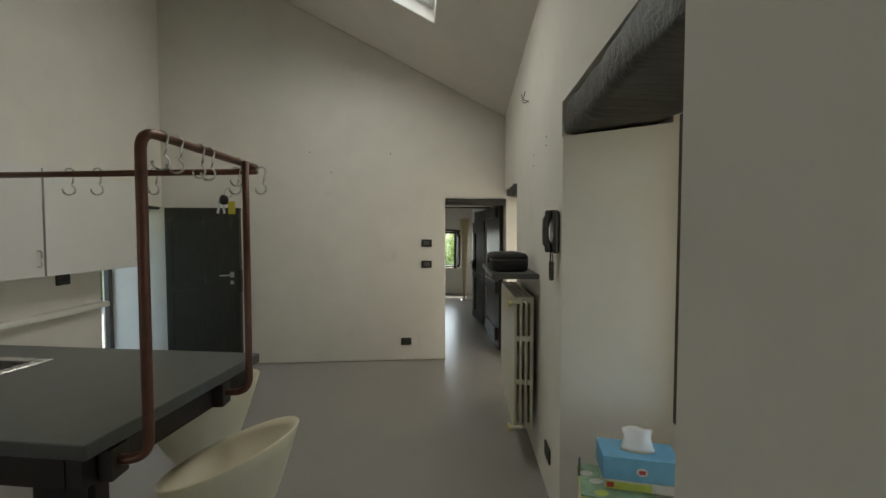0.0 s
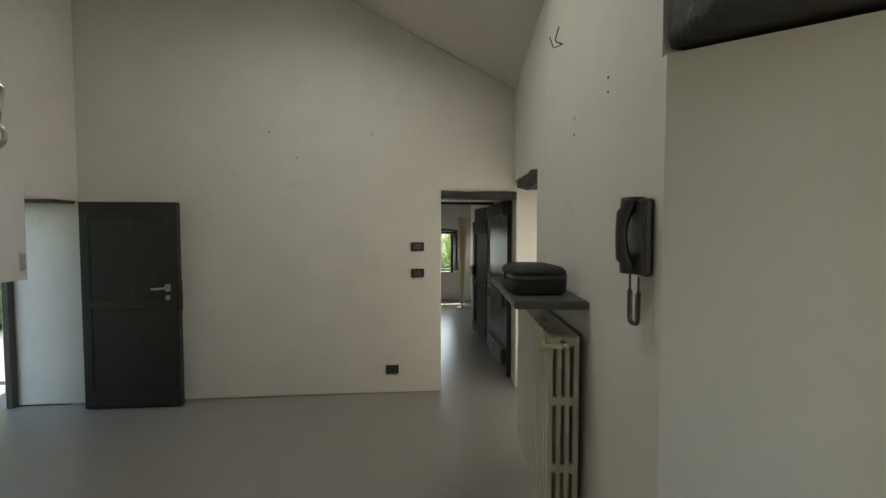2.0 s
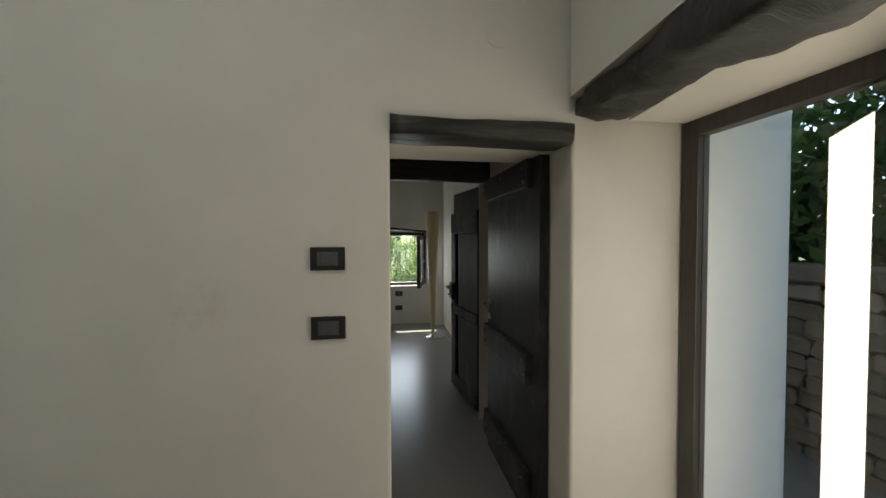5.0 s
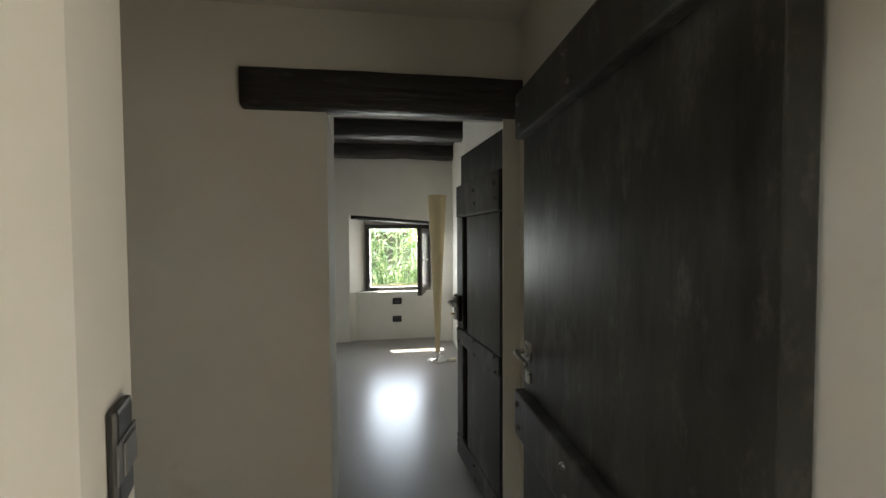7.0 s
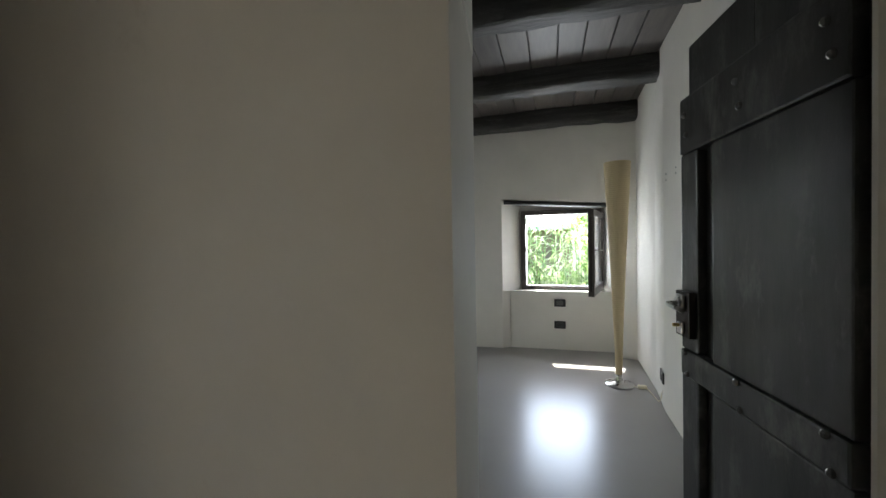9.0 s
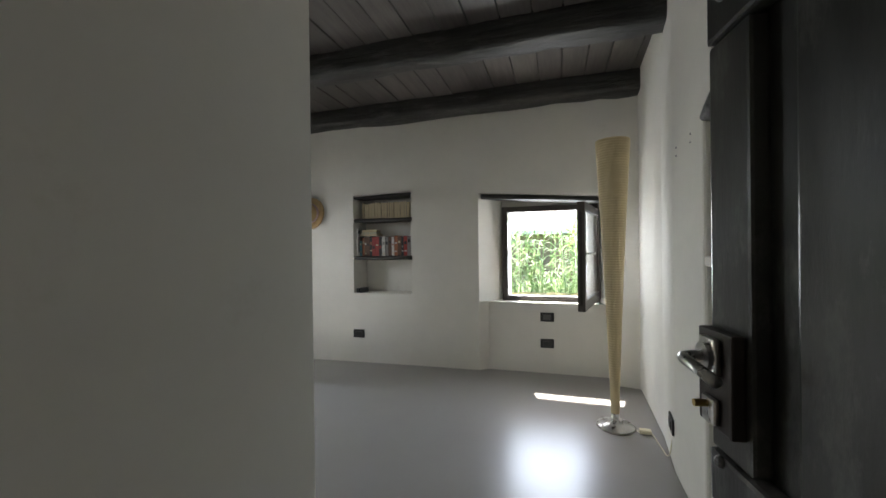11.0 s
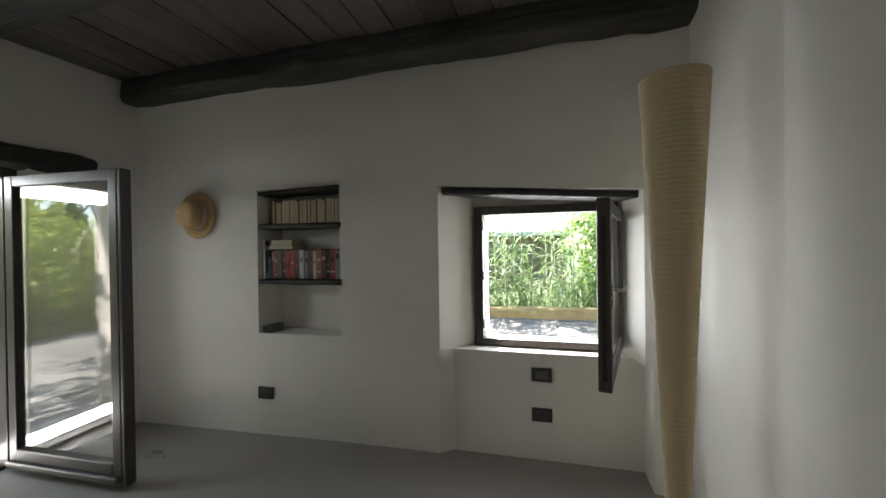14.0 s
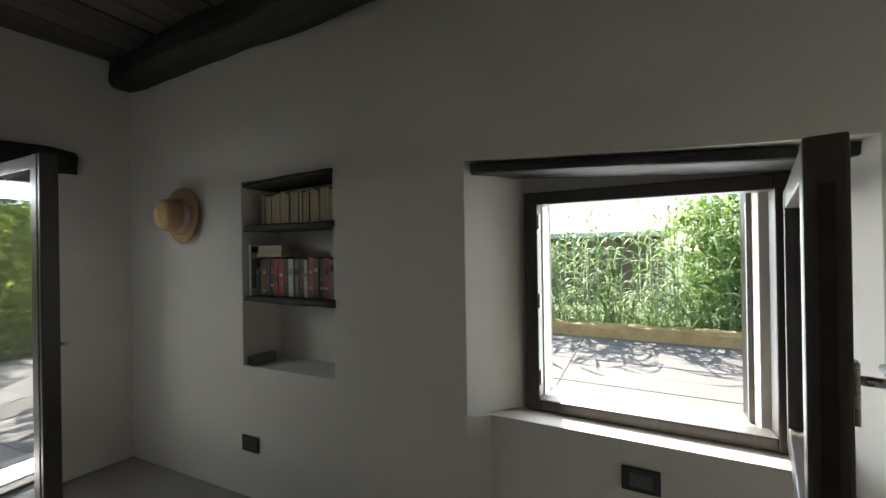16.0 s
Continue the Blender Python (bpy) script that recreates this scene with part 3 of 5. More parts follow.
# terrace door: fixed frame and the leaf standing square to the wall
td = structure(new("door_1"), "dark brown timber terrace door frame", "door frame")
FX = -2.47
part("jamb", box(FX - 0.05, FX + 0.05, 8.79, 8.86, 0, 1.84, 0.006), FRAMEWOOD, td)
part("stop", box(FX - 0.085, FX - 0.049, 8.80, 8.86, 0, 1.84, 0.006), FRAMEWOOD, td)
part("jamb", box(FX - 0.05, FX + 0.05, 7.911, 7.98, 0, 1.84, 0.006), FRAMEWOOD, td)
part("head", box(FX - 0.05, FX + 0.05, 7.98, 8.79, 1.77, 1.858, 0.006), FRAMEWOOD, td)
part("outer_stop", box(-2.99, -2.951, 8.80, 8.875, -0.01, 1.86, 0.004), FRAMEWOOD, td)
part("step", box(-2.95, FX - 0.051, 7.915, 8.855, -0.06, 0.004, 0.006), PLASTER, td, "pale cement threshold")
part("threshold", box(FX - 0.05, FX + 0.03, 7.98, 8.79, 0.0, 0.022, 0.004), DARKSTEEL, td)
s = thing("terrace_door_leaf", (-2.37, 8.80, 0.02), "dark brown glazed terrace door leaf standing open", "door leaf", rz=2.0)
fr = sash(s, 0.86, 1.75, 0.062, 0.055)
part("kick_rail", box(0.06, 0.80, -0.030, 0.030, 0.0, 0.125, 0.01), FRAMEWOOD, s)
part("drip_mould", box(0.01, 0.85, -0.055, -0.028, 0.02, 0.06, 0.012), FRAMEWOOD, s)
part("edge_stile", box(0.861, 0.885, -0.026, 0.034, 0.0, 1.75, 0.006), FRAMEWOOD, s)
hd = part("handle", box(0.815, 0.838, 0.028, 0.036, 0.85, 0.97, 0.003), STEEL, s, "steel door handle")
part("lever", tube(rounded_path([(0.826, 0.03, 0.93), (0.826, 0.08, 0.93), (0.72, 0.085, 0.93)], 0.015), 0.008), STEEL, hd, smooth=True)

# kitchen window: frame at the back of the recess
kw = structure(new("window_2"), "dark timber kitchen window", "window")
kd = 0.43


def east_bar(name, ya, yb, da, db, z0, z1, parent, mat=FRAMEWOOD):
    return part(name, prism([on_east(ya, da), on_east(yb, da), on_east(yb, db), on_east(ya, db)], z0, z1), mat, parent)


east_bar("window_frame", K1 - 0.055, K1 + 0.002, kd, kd + 0.07, KS, 2.05, kw)
east_bar("bead", K1 - 0.075, K1 - 0.05, kd + 0.03, kd + 0.09, KS + 0.03, 2.0, kw)
east_bar("window_frame", K0 - 0.002, K0 + 0.055, kd, kd + 0.07, KS, 2.05, kw)
east_bar("window_frame", K0 + 0.055, K1 - 0.055, kd, kd + 0.07, KS, KS + 0.06, kw)
east_bar("window_frame", K0 + 0.055, K1 - 0.055, kd, kd + 0.07, 1.97, 2.05, kw)
east_bar("pane", K0 + 0.055, K1 - 0.055, kd + 0.035, kd + 0.04, KS + 0.06, 1.97, kw, GLASS).visible_shadow = False
east_bar("weather_strip", K1 - 0.10, K1 - 0.076, kd + 0.05, kd + 0.10, KS + 0.03, 2.0, kw, PLASTER_OUT)
east_bar("reveal_lining", K1 - 0.03, K1 + 0.02, kd + 0.10, 0.72, KS, 2.05, kw, PLASTER_OUT)

# side opening: glazed door beyond the deep reveal
od = structure(new("door_2"), "dark timber glazed side door", "door frame")
ox = 1.62
part("jamb", box(ox, ox + 0.06, 4.45, 4.53, 0, 1.96, 0.005), FRAMEWOOD, od)
part("jamb", box(ox, ox + 0.06, 3.36, 3.44, 0, 1.96, 0.005), FRAMEWOOD, od)
part("head", box(ox, ox + 0.06, 3.44, 4.45, 1.88, 1.96, 0.005), FRAMEWOOD, od)
part("pane", box(ox + 0.026, ox + 0.034, 3.44, 4.45, 0.02, 1.88), GLASS, od).visible_shadow = False

# assumed window in the kitchen's west wall, out of view, added for light
w4 = structure(new("added_window"), "assumed unseen window in the kitchen's west wall, added for light", "window")
for y0, y1, z0, z1 in ((-1.898, -1.84, 0.902, 1.998), (-0.56, -0.502, 0.902, 1.998), (-1.84, -0.56, 0.902, 0.96), (-1.84, -0.56, 1.94, 1.998)):
    part("window_frame", box(-3.2, -3.13, y0, y1, z0, z1, 0.005), FRAMEWOOD, w4)
part("pane", box(-3.168, -3.162, -1.84, -0.56, 0.96, 1.94), GLASS, w4).visible_shadow = False

# roof window
rw = structure(new("window_3"), "white roof window in the sloping ceiling", "window")
bm = bmesh.new()
for x0, x1, y0, y1 in ((-0.62, -0.57, 2.30, 3.42), (0.16, 0.21, 2.30, 3.42), (-0.57, 0.16, 2.30, 2.35), (-0.57, 0.16, 3.37, 3.42)):
    vs = [bm.verts.new((x, y, SLOPE(x) + dz)) for x in (x0, x1) for y in (y0, y1) for dz in (0.11, 0.17)]
    for q in ((0, 1, 3, 2), (4, 6, 7, 5), (0, 4, 5, 1), (2, 3, 7, 6), (0, 2, 6, 4), (1, 5, 7, 3)):
        bm.faces.new([vs[i] for i in q])
part("window_frame", bm, CABWHITE, rw)
bm = bmesh.new()
vs = [bm.verts.new((x, y, SLOPE(x) + dz)) for x in (-0.57, 0.16) for y in (2.35, 3.37) for dz in (0.13, 0.138)]
for q in ((0, 1, 3, 2), (4, 6, 7, 5), (0, 4, 5, 1), (2, 3, 7, 6), (0, 2, 6, 4), (1, 5, 7, 3)):
    bm.faces.new([vs[i] for i in q])
bmesh.ops.recalc_face_normals(bm, faces=bm.faces)
part("pane", bm, OPAL, rw, "opal roof window pane, added to diffuse the sun")


# ---- kitchen ----
isl = thing("kitchen_island", (-1.40, 1.40, 0), "kitchen island with a dark slate top on a steel frame", "kitchen island", rz=0)
TOPZ = 0.97
# plan of the top, a little skewed: its window-side edge runs from near to far
P_N, P_F = (-0.768, 1.034), (-0.642, 1.765)
ED = (Vector(P_F) - Vector(P_N)).normalized()
ACR = Vector((-ED.y, ED.x))


def isl_pt(along, across):
    q = Vector(P_N) + ED * along + ACR * across
    return (q.x + 1.40, q.y - 1.40)


LEN = (Vector(P_F) - Vector(P_N)).length
SK = [isl_pt(0.16, 0.82), isl_pt(0.55, 0.82), isl_pt(0.55, 1.35), isl_pt(0.16, 1.35)]
top = cut("worktop", prism([isl_pt(0, 0), isl_pt(LEN, 0), isl_pt(LEN, 1.9), isl_pt(0, 1.9)], TOPZ - 0.04, TOPZ), [prism(SK, 0.8, 1.2)], SLATE, 0.004)
top.parent = isl
top["label"] = "dark slate worktop"
part("apron", prism([isl_pt(0.02, 0.035), isl_pt(LEN - 0.02, 0.035), isl_pt(LEN - 0.02, 0.08), isl_pt(0.02, 0.08)], TOPZ - 0.13, TOPZ - 0.041), DARKSTEEL, isl)
part("apron", prism([isl_pt(0.02, 0.085), isl_pt(0.06, 0.085), isl_pt(0.06, 1.88), isl_pt(0.02, 1.88)], TOPZ - 0.13, TOPZ - 0.041), DARKSTEEL, isl)
part("apron", prism([isl_pt(LEN - 0.06, 0.085), isl_pt(LEN - 0.02, 0.085), isl_pt(LEN - 0.02, 1.88), isl_pt(LEN - 0.06, 1.88)], TOPZ - 0.13, TOPZ - 0.041), DARKSTEEL, isl)
for al, ac in ((0.12, 0.22), (0.12, 1.7), (LEN - 0.12, 0.7), (LEN - 0.12, 1.7)):
    q = isl_pt(al, ac)
    part("leg", box(q[0] - 0.04, q[0] + 0.04, q[1] - 0.04, q[1] + 0.04, 0, TOPZ - 0.041, 0.006), DARKSTEEL, isl)
sink = cut("sink", prism([isl_pt(0.14, 0.80), isl_pt(0.57, 0.80), isl_pt(0.57, 1.37), isl_pt(0.14, 1.37)], 0.80, TOPZ + 0.006), [prism([isl_pt(0.18, 0.85), isl_pt(0.53, 0.85), isl_pt(0.53, 1.33), isl_pt(0.18, 1.33)], 0.815, 1.2)], STEEL, 0.004)
sink.parent = isl
sink["label"] = "inset steel sink"


# copper hanging rail over the island
rail = thing("hanging_rail", (-0.62, 1.4, 0.84), "brown copper tube hanging rail clamped to the island", "rail")


def rl(x, y, z):
    return (x + 0.62, y - 1.4, z - 0.84)


NX, NY, FX2, FY2, RZ = -0.677, 1.12, -0.596, 1.55, 1.765
part("side_loop", tube(rounded_path([rl(NX - 0.09, NY, 0.885), rl(NX, NY, 0.885), rl(NX, NY, RZ - 0.0), rl(FX2 - 0.012, FY2 + 0.12, RZ)], 0.055, 8), 0.0135, 12), COPPER, rail, smooth=True)
part("far_post", tube(rounded_path([rl(FX2, FY2, RZ), rl(FX2, FY2, 0.885), rl(FX2 - 0.10, FY2, 0.885)], 0.055, 8), 0.0125, 12), COPPER, rail, smooth=True)
part("far_bar", tube([rl(FX2 + 0.0, FY2 + 0.10, RZ - 0.02), rl(-2.1, FY2 + 0.28, RZ - 0.03)], 0.0125, 12), COPPER, rail, smooth=True)
part("bracket", box(-0.165, -0.13, -0.31, -0.25, 0.0, 0.085, 0.003), DARKSTEEL, rail)
part("bracket", box(-0.095, -0.06, 0.12, 0.18, 0.0, 0.085, 0.003), DARKSTEEL, rail)


def s_hook(parent_name, x, y, z, rz):
    h = thing(parent_name, (x, y, z - 0.097), "steel s-shaped hook hanging from the rail", "hook", "hooks on the rail", rz=rz)
    pts = []
    for i in range(10):
        a = math.pi * (1.2 - 1.35 * i / 9)
        pts.append((0.016 * math.cos(a), 0, 0.095 + 0.016 * math.sin(a)))
    for i in range(0, 13):
        a = math.pi * (0.35 - 1.4 * i / 12)
        pts.append((0.021 * math.cos(a) - 0.004, 0, 0.023 + 0.021 * math.sin(a)))
    part("wire", tube(pts, 0.0034, 6), STEEL, h, smooth=True)
    return h


for k, tt in enumerate((0.13, 0.23, 0.41, 0.49, 0.78)):
    x, y = NX + (FX2 - 0.012 - NX) * tt, NY + (FY2 + 0.12 - NY) * tt
    s_hook("s_hook", x, y, RZ + 0.002, 12 + 25 * math.sin(k * 2.1))
for k, xx in enumerate((-0.575, -0.68, -1.02, -1.06, -1.26, -1.38)):
    s_hook("s_hook", xx, FY2 + 0.10 + 0.12 * (-0.6 - xx), RZ - 0.016, 20 * math.sin(k * 1.7))
keys = thing("key_bunch", (-0.715, 1.66, 1.585), "bunch of keys with a yellow tag and a black fob", "keys")
YELLOW = material("yellow_plastic", (0.62, 0.52, 0.03), 0.4, grain=20, vary=0.05)
part("tag", box(0.002, 0.030, -0.003, 0.003, -0.012, 0.040, 0.003), YELLOW, keys, "yellow plastic tag")
part("fob", revolve([(0.004, -0.020), (0.014, -0.016), (0.017, 0.0), (0.013, 0.014), (0.005, 0.020)], 14), BLACKPLASTIC, keys, "black rounded fob", True).location = (-0.014, 0.0, 0.046)
part("ring", tube([(0.003 + 0.016 * math.cos(a * 2 * math.pi / 14), 0.002, 0.074 + 0.018 * math.sin(a * 2 * math.pi / 14)) for a in range(15)], 0.0015, 5), STEEL, keys)
for k, (dx, turn) in enumerate(((-0.030, 14), (-0.020, -8))):
    ky = part("key", box(-0.004, 0.004, -0.001, 0.001, -0.040, 0.0), STEEL, keys, "small steel key")
    add = bmesh.new()
    add.from_mesh(ky.data)
    bmesh.ops.create_cone(add, cap_ends=True, segments=14, radius1=0.010, radius2=0.010, depth=0.002, matrix=Matrix.Translation((0, 0, 0.006)) @ Matrix.Rotation(math.pi / 2, 4, "X"))
    add.to_mesh(ky.data)
    add.free()
    ky.matrix_basis = pose(dx, 0.004 * k, 0.030, 0, turn, 0)


def bar_stool(place, rz, label):
    """A moulded scoop seat on a pedestal."""
    st = thing("bar_stool", (*place, 0), label, "stool", "bar stools", rz=rz)
    seg = 40
    rim = lambda a: 0.787 + 0.078 * math.cos(a)

    def ring(k, inside):
        # k: 0 at the middle, 1 at the rim; the rim rises towards local +x
        pts = []
        for i in range(seg):
            a = 2 * math.pi * i / seg
            if inside:
                r = 0.005 + 0.196 * k
                z = 0.665 + (rim(a) - 0.665) * (0.55 * k ** 2.6 + 0.45 * k)
            else:
                r = 0.05 + 0.155 * k ** 0.85
                z = 0.47 + (rim(a) - 0.475) * k ** 1.25
            pts.append((r * math.cos(a) * 1.04, r * math.sin(a) * 0.97, z))
        return pts
    secs = [ring(i / 10, False) for i in range(11)] + [ring(1 - i / 10, True) for i in range(11)]
    part("seat", loft(secs), CREAMPLASTIC, st, "cream moulded plastic scoop seat", True)
    part("stem", revolve([(0.055, 0.38), (0.05, 0.475)], 20), CREAMPLASTIC, st, smooth=True)
    part("column", revolve([(0.03, 0.02), (0.03, 0.42)], 20), CHROME, st, "chrome column", True)
    part("foot", revolve([(0.20, 0.0), (0.205, 0.008), (0.18, 0.018), (0.05, 0.03), (0.03, 0.05)], 32), CHROME, st, "chrome disc foot", True)
    part("footrest", tube([(0.14 * math.cos(a / 10 * math.pi - math.pi / 2) + 0.03, 0.14 * math.sin(a / 10 * math.pi - math.pi / 2), 0.28) for a in range(11)], 0.009, 8), CHROME, st, smooth=True)
    return st


bar_stool((-0.56, 1.325), -14, "cream moulded plastic bar stool on a chrome pedestal")
bar_stool((-0.87, 1.76), 12, "cream moulded plastic bar stool at the island's far side")

# wall cabinets and what is under them
def wall_cabinet(y0, y1, handle=True):
    c = thing("wall_cabinet", (-2.78, (y0 + y1) / 2, 1.21), "white laminate kitchen wall cabinet", "cabinet", "wall cabinets")
    h = (y1 - y0) / 2
    part("body", box(0.002, 0.23, -h + 0.002, h - 0.002, 0, 0.74, 0.002), CABWHITE, c)
    d = part("door", box(0.232, 0.25, -h + 0.003, h - 0.003, -0.012, 0.745, 0.003), CABWHITE, c)
    part("handle", tube(rounded_path([(0.25, h - 0.05, 0.06), (0.275, h - 0.05, 0.06), (0.275, h - 0.05, 0.17), (0.25, h - 0.05, 0.17)], 0.008, 3), 0.005, 8), STEEL, d, "steel bow handle")
    return c


wall_cabinet(2.90, 3.80)
wall_cabinet(1.99, 2.89)
wall_cabinet(1.08, 1.98)
ledge = structure(to_object("wall_ledge", box(-2.78, -2.70, 0.2, 3.665, 0.85, 0.90, 0.012), PLASTER), "white plastered ledge along the kitchen wall", "ledge")


def wall_plate(x, y, z, face, label, modules=1, w=0.122, h=0.084, name="wall_switch", cat="switch"):
    """A dark plate on a wall; face: the turn of its outward normal from -y, in degrees."""
    p = thing(name, (x, y, z), label, cat, "wall plates", rz=face)
    part("plate", box(-w / 2, w / 2, -0.011, 0.0, -h / 2, h / 2, 0.005), BLACKPLASTIC, p)
    part("insert", box(-0.036, 0.036, -0.013, -0.010, -0.025, 0.025, 0.002), GREYPLASTIC, p)
    for i in range(3):
        if modules == 3:
            x0 = -0.033 + i * 0.0225
            part("module", box(x0, x0 + 0.021, -0.0155, -0.0125, -0.021, 0.021, 0.0015), BLACKPLASTIC, p)
    if modules == 1:
        part("rocker", box(-0.022, 0.022, -0.016, -0.0125, -0.02, 0.02, 0.002), GREYPLASTIC, p)
    return p


wall_plate(0.176, 4.539, 1.395, 0, "dark light switch plate on the plastered wall")
wall_plate(0.176, 4.539, 1.145, 0, "dark light switch plate on the plastered wall")
wall_plate(-0.067, 4.539, 0.23, 0, "dark wall socket near the floor", 3, name="wall_socket", cat="socket")
wall_plate(-2.779, 3.30, 1.13, 90, "dark wall socket under the cabinets", 3, name="wall_socket", cat="socket")
wall_plate(0.341, 4.93, 1.135, 109, "dark light switch plate on the doorway's reveal", 1, 0.06, 0.122)
cov = thing("cover_plate", (0.17, 4.539, 0.25), "white painted junction cover on the wall", "cover plate")
part("plate", box(-0.085, 0.085, -0.006, 0, -0.07, 0.07, 0.003), PLASTER, cov)

# entry phone on the window wall

ph = thing("wall_phone", (EAST(1.972) - 0.001, 1.972, 1.395), "black wall entry phone with a coiled cord", "telephone", rz=-97.4)
part("base", box(-0.05, 0.05, -0.03, 0.0, 0.0, 0.215, 0.010), PHONEPLASTIC, ph)
hs = []
for k in range(17):
    v = k / 16  # from the mouthpiece up to the earpiece
    bow = math.sin(math.pi * v)
    thick = 0.016 + 0.017 * abs(2 * v - 1) ** 2.2
    half = 0.021 + 0.007 * abs(2 * v - 1) ** 3
    y0 = -0.036 - 0.022 * bow ** 0.8
    hs.append([(half * math.cos(a) - 0.022, y0 - thick * math.sin(a) + (0.010 if abs(v - 0.5) > 0.36 else 0.0), 0.004 + 0.218 * v) for a in [2 * math.pi * q / 14 for q in range(14)]])
part("handset", loft(hs), PHONEPLASTIC, ph, smooth=True)
coil = []
cord_path = [Vector(p) for p in rounded_path([(-0.025, -0.03, 0.0), (-0.022, -0.03, -0.14), (0.024, -0.03, -0.14), (0.028, -0.03, 0.0)], 0.022, 8)]
fine_path = []
for p, q in zip(cord_path, cord_path[1:]):
    m = max(1, int((q - p).length / 0.0011))
    fine_path += [p.lerp(q, i / m) for i in range(m)]
for i, p in enumerate(fine_path):
    straight = 0.25 if p.z > -0.045 else 1.0
    coil.append((p.x + 0.0065 * straight * math.cos(i * 1.35), p.y + 0.0065 * straight * math.sin(i * 1.35), p.z))
part("cord", tube(coil, 0.0022, 5), PHONEPLASTIC, ph, "black coiled cord", True)


def column_radiator(place, rz, n, height, depth, mat, label, pitch=0.06):
    """Cast sections side by side along local x, each with columns one behind the other in y."""
    r = thing("radiator", place, label, "radiator", rz=rz)
    for i in range(n):
        bm = bmesh.new()
        x0 = i * pitch
        cols = 4
        for j in range(cols):
            y0 = j * depth / cols
            gap = 0.0012 if j == 0 else 0.004
            add_box(bm, x0 + gap, x0 + pitch - gap, y0 + 0.003, y0 + depth / cols - 0.011, 0.0, height, 0.0025 if j == 0 else 0.008)
        for z0 in (0.0, height * 0.33, height * 0.66, height - 0.045):
            add_box(bm, x0 + 0.006, x0 + pitch - 0.006, 0.006, depth - 0.012, z0 + 0.002, z0 + 0.04, 0.004)
        part("section", bm, mat, r)
    for z in (0.03, height - 0.03):
        v = part("valve", tube([(-0.05, depth * 0.5, z), (0.006, depth * 0.5, z)], 0.014, 10), CHROME, r, "chrome valve", True)
        part("pipe", tube([(-0.035, depth * 0.5, z), (-0.035, depth + 0.03, z)], 0.011, 8), RADIATOR, v, smooth=True)
        part("rosette", tube([(-0.035, depth + 0.012, z), (-0.035, depth + 0.03, z)], 0.024, 12), YELLOWED, v, "yellowed plastic pipe collar")
    return r


# long axis along the wall, local +y towards the wall
column_radiator((0.808, 2.44, 0.22), 82.65, 14, 0.87, 0.14, RADIATOR, "cream cast column radiator under the slate shelf")

# slate shelf above the radiator
sh = thing("slate_shelf", (0.0, 0.0, 1.205), "dark polished slate shelf above the radiator", "shelf")
bm = prism([(0.532, 2.452), (EAST(2.415) - 0.002, 2.415), (EAST(3.30) - 0.002, 3.30), (0.632, 3.345)], 0, 0.035)
bmesh.ops.bevel(bm, geom=list(bm.edges), offset=0.005, segments=2, affect="EDGES")
part("slab", bm, SLATE, sh)

# zipped carrying case
cs = thing("carrying_case", (0.695, 2.725, 1.2405), "black zipped semi-rigid carrying case lying on the shelf", "case", rz=-2)
def rrect(w, d, r, z, n=6):
    out = []
    for cx, cy, a0 in ((w / 2 - r, d / 2 - r, 0), (-w / 2 + r, d / 2 - r, 90), (-w / 2 + r, -d / 2 + r, 180), (w / 2 - r, -d / 2 + r, 270)):
        for i in range(n + 1):
            a = radians(a0 + 90 * i / n)
            out.append((cx + r * math.cos(a), cy + r * math.sin(a), z))
    return out
W, D = 0.25, 0.315
part("lower_shell", loft([rrect(W - 0.03, D - 0.03, 0.04, 0.0), rrect(W - 0.006, D - 0.006, 0.05, 0.012), rrect(W, D, 0.05, 0.05), rrect(W, D, 0.05, 0.072)]), CASEFABRIC, cs, smooth=True)
part("zip_band", loft([rrect(W + 0.004, D + 0.004, 0.052, 0.0725), rrect(W + 0.004, D + 0.004, 0.052, 0.086)]), GREYPLASTIC, cs, "dark zip band")
part("lid", loft([rrect(W, D, 0.05, 0.0865), rrect(W - 0.004, D - 0.004, 0.05, 0.105), rrect(W - 0.03, D - 0.03, 0.05, 0.122), rrect(W - 0.09, D - 0.09, 0.045, 0.130)]), CASEFABRIC, cs, smooth=True)
part("latch", box(-0.135, -0.126, 0.0, 0.018, 0.055, 0.09, 0.003), DARKSTEEL, cs)
part("mark", box(-0.06, 0.03, -0.004, 0.004, 0.1295, 0.1308), GREYPLASTIC, cs, "small grey bar on the lid", False)

# brochures in a clear stand
br = thing("brochure_stand", (0.865, 3.22, 1.2405), "clear brochure stand with leaning white leaflets", "brochures", rz=20)
LEAFLET = material("white_leaflet", (0.70, 0.70, 0.68), 0.5, grain=20, vary=0.1)
for i in range(3):
    p = part("leaflet", box(-0.05, 0.05, -0.002, 0.002, 0.0, 0.085, 0.0008), LEAFLET, br)
    p.matrix_basis = pose(0.0, -0.03 + 0.03 * i, 0.008, -38, 0, 6 * i)
part("stand", box(-0.06, 0.06, -0.06, 0.07, 0.0, 0.006, 0.001), GLASS, br)

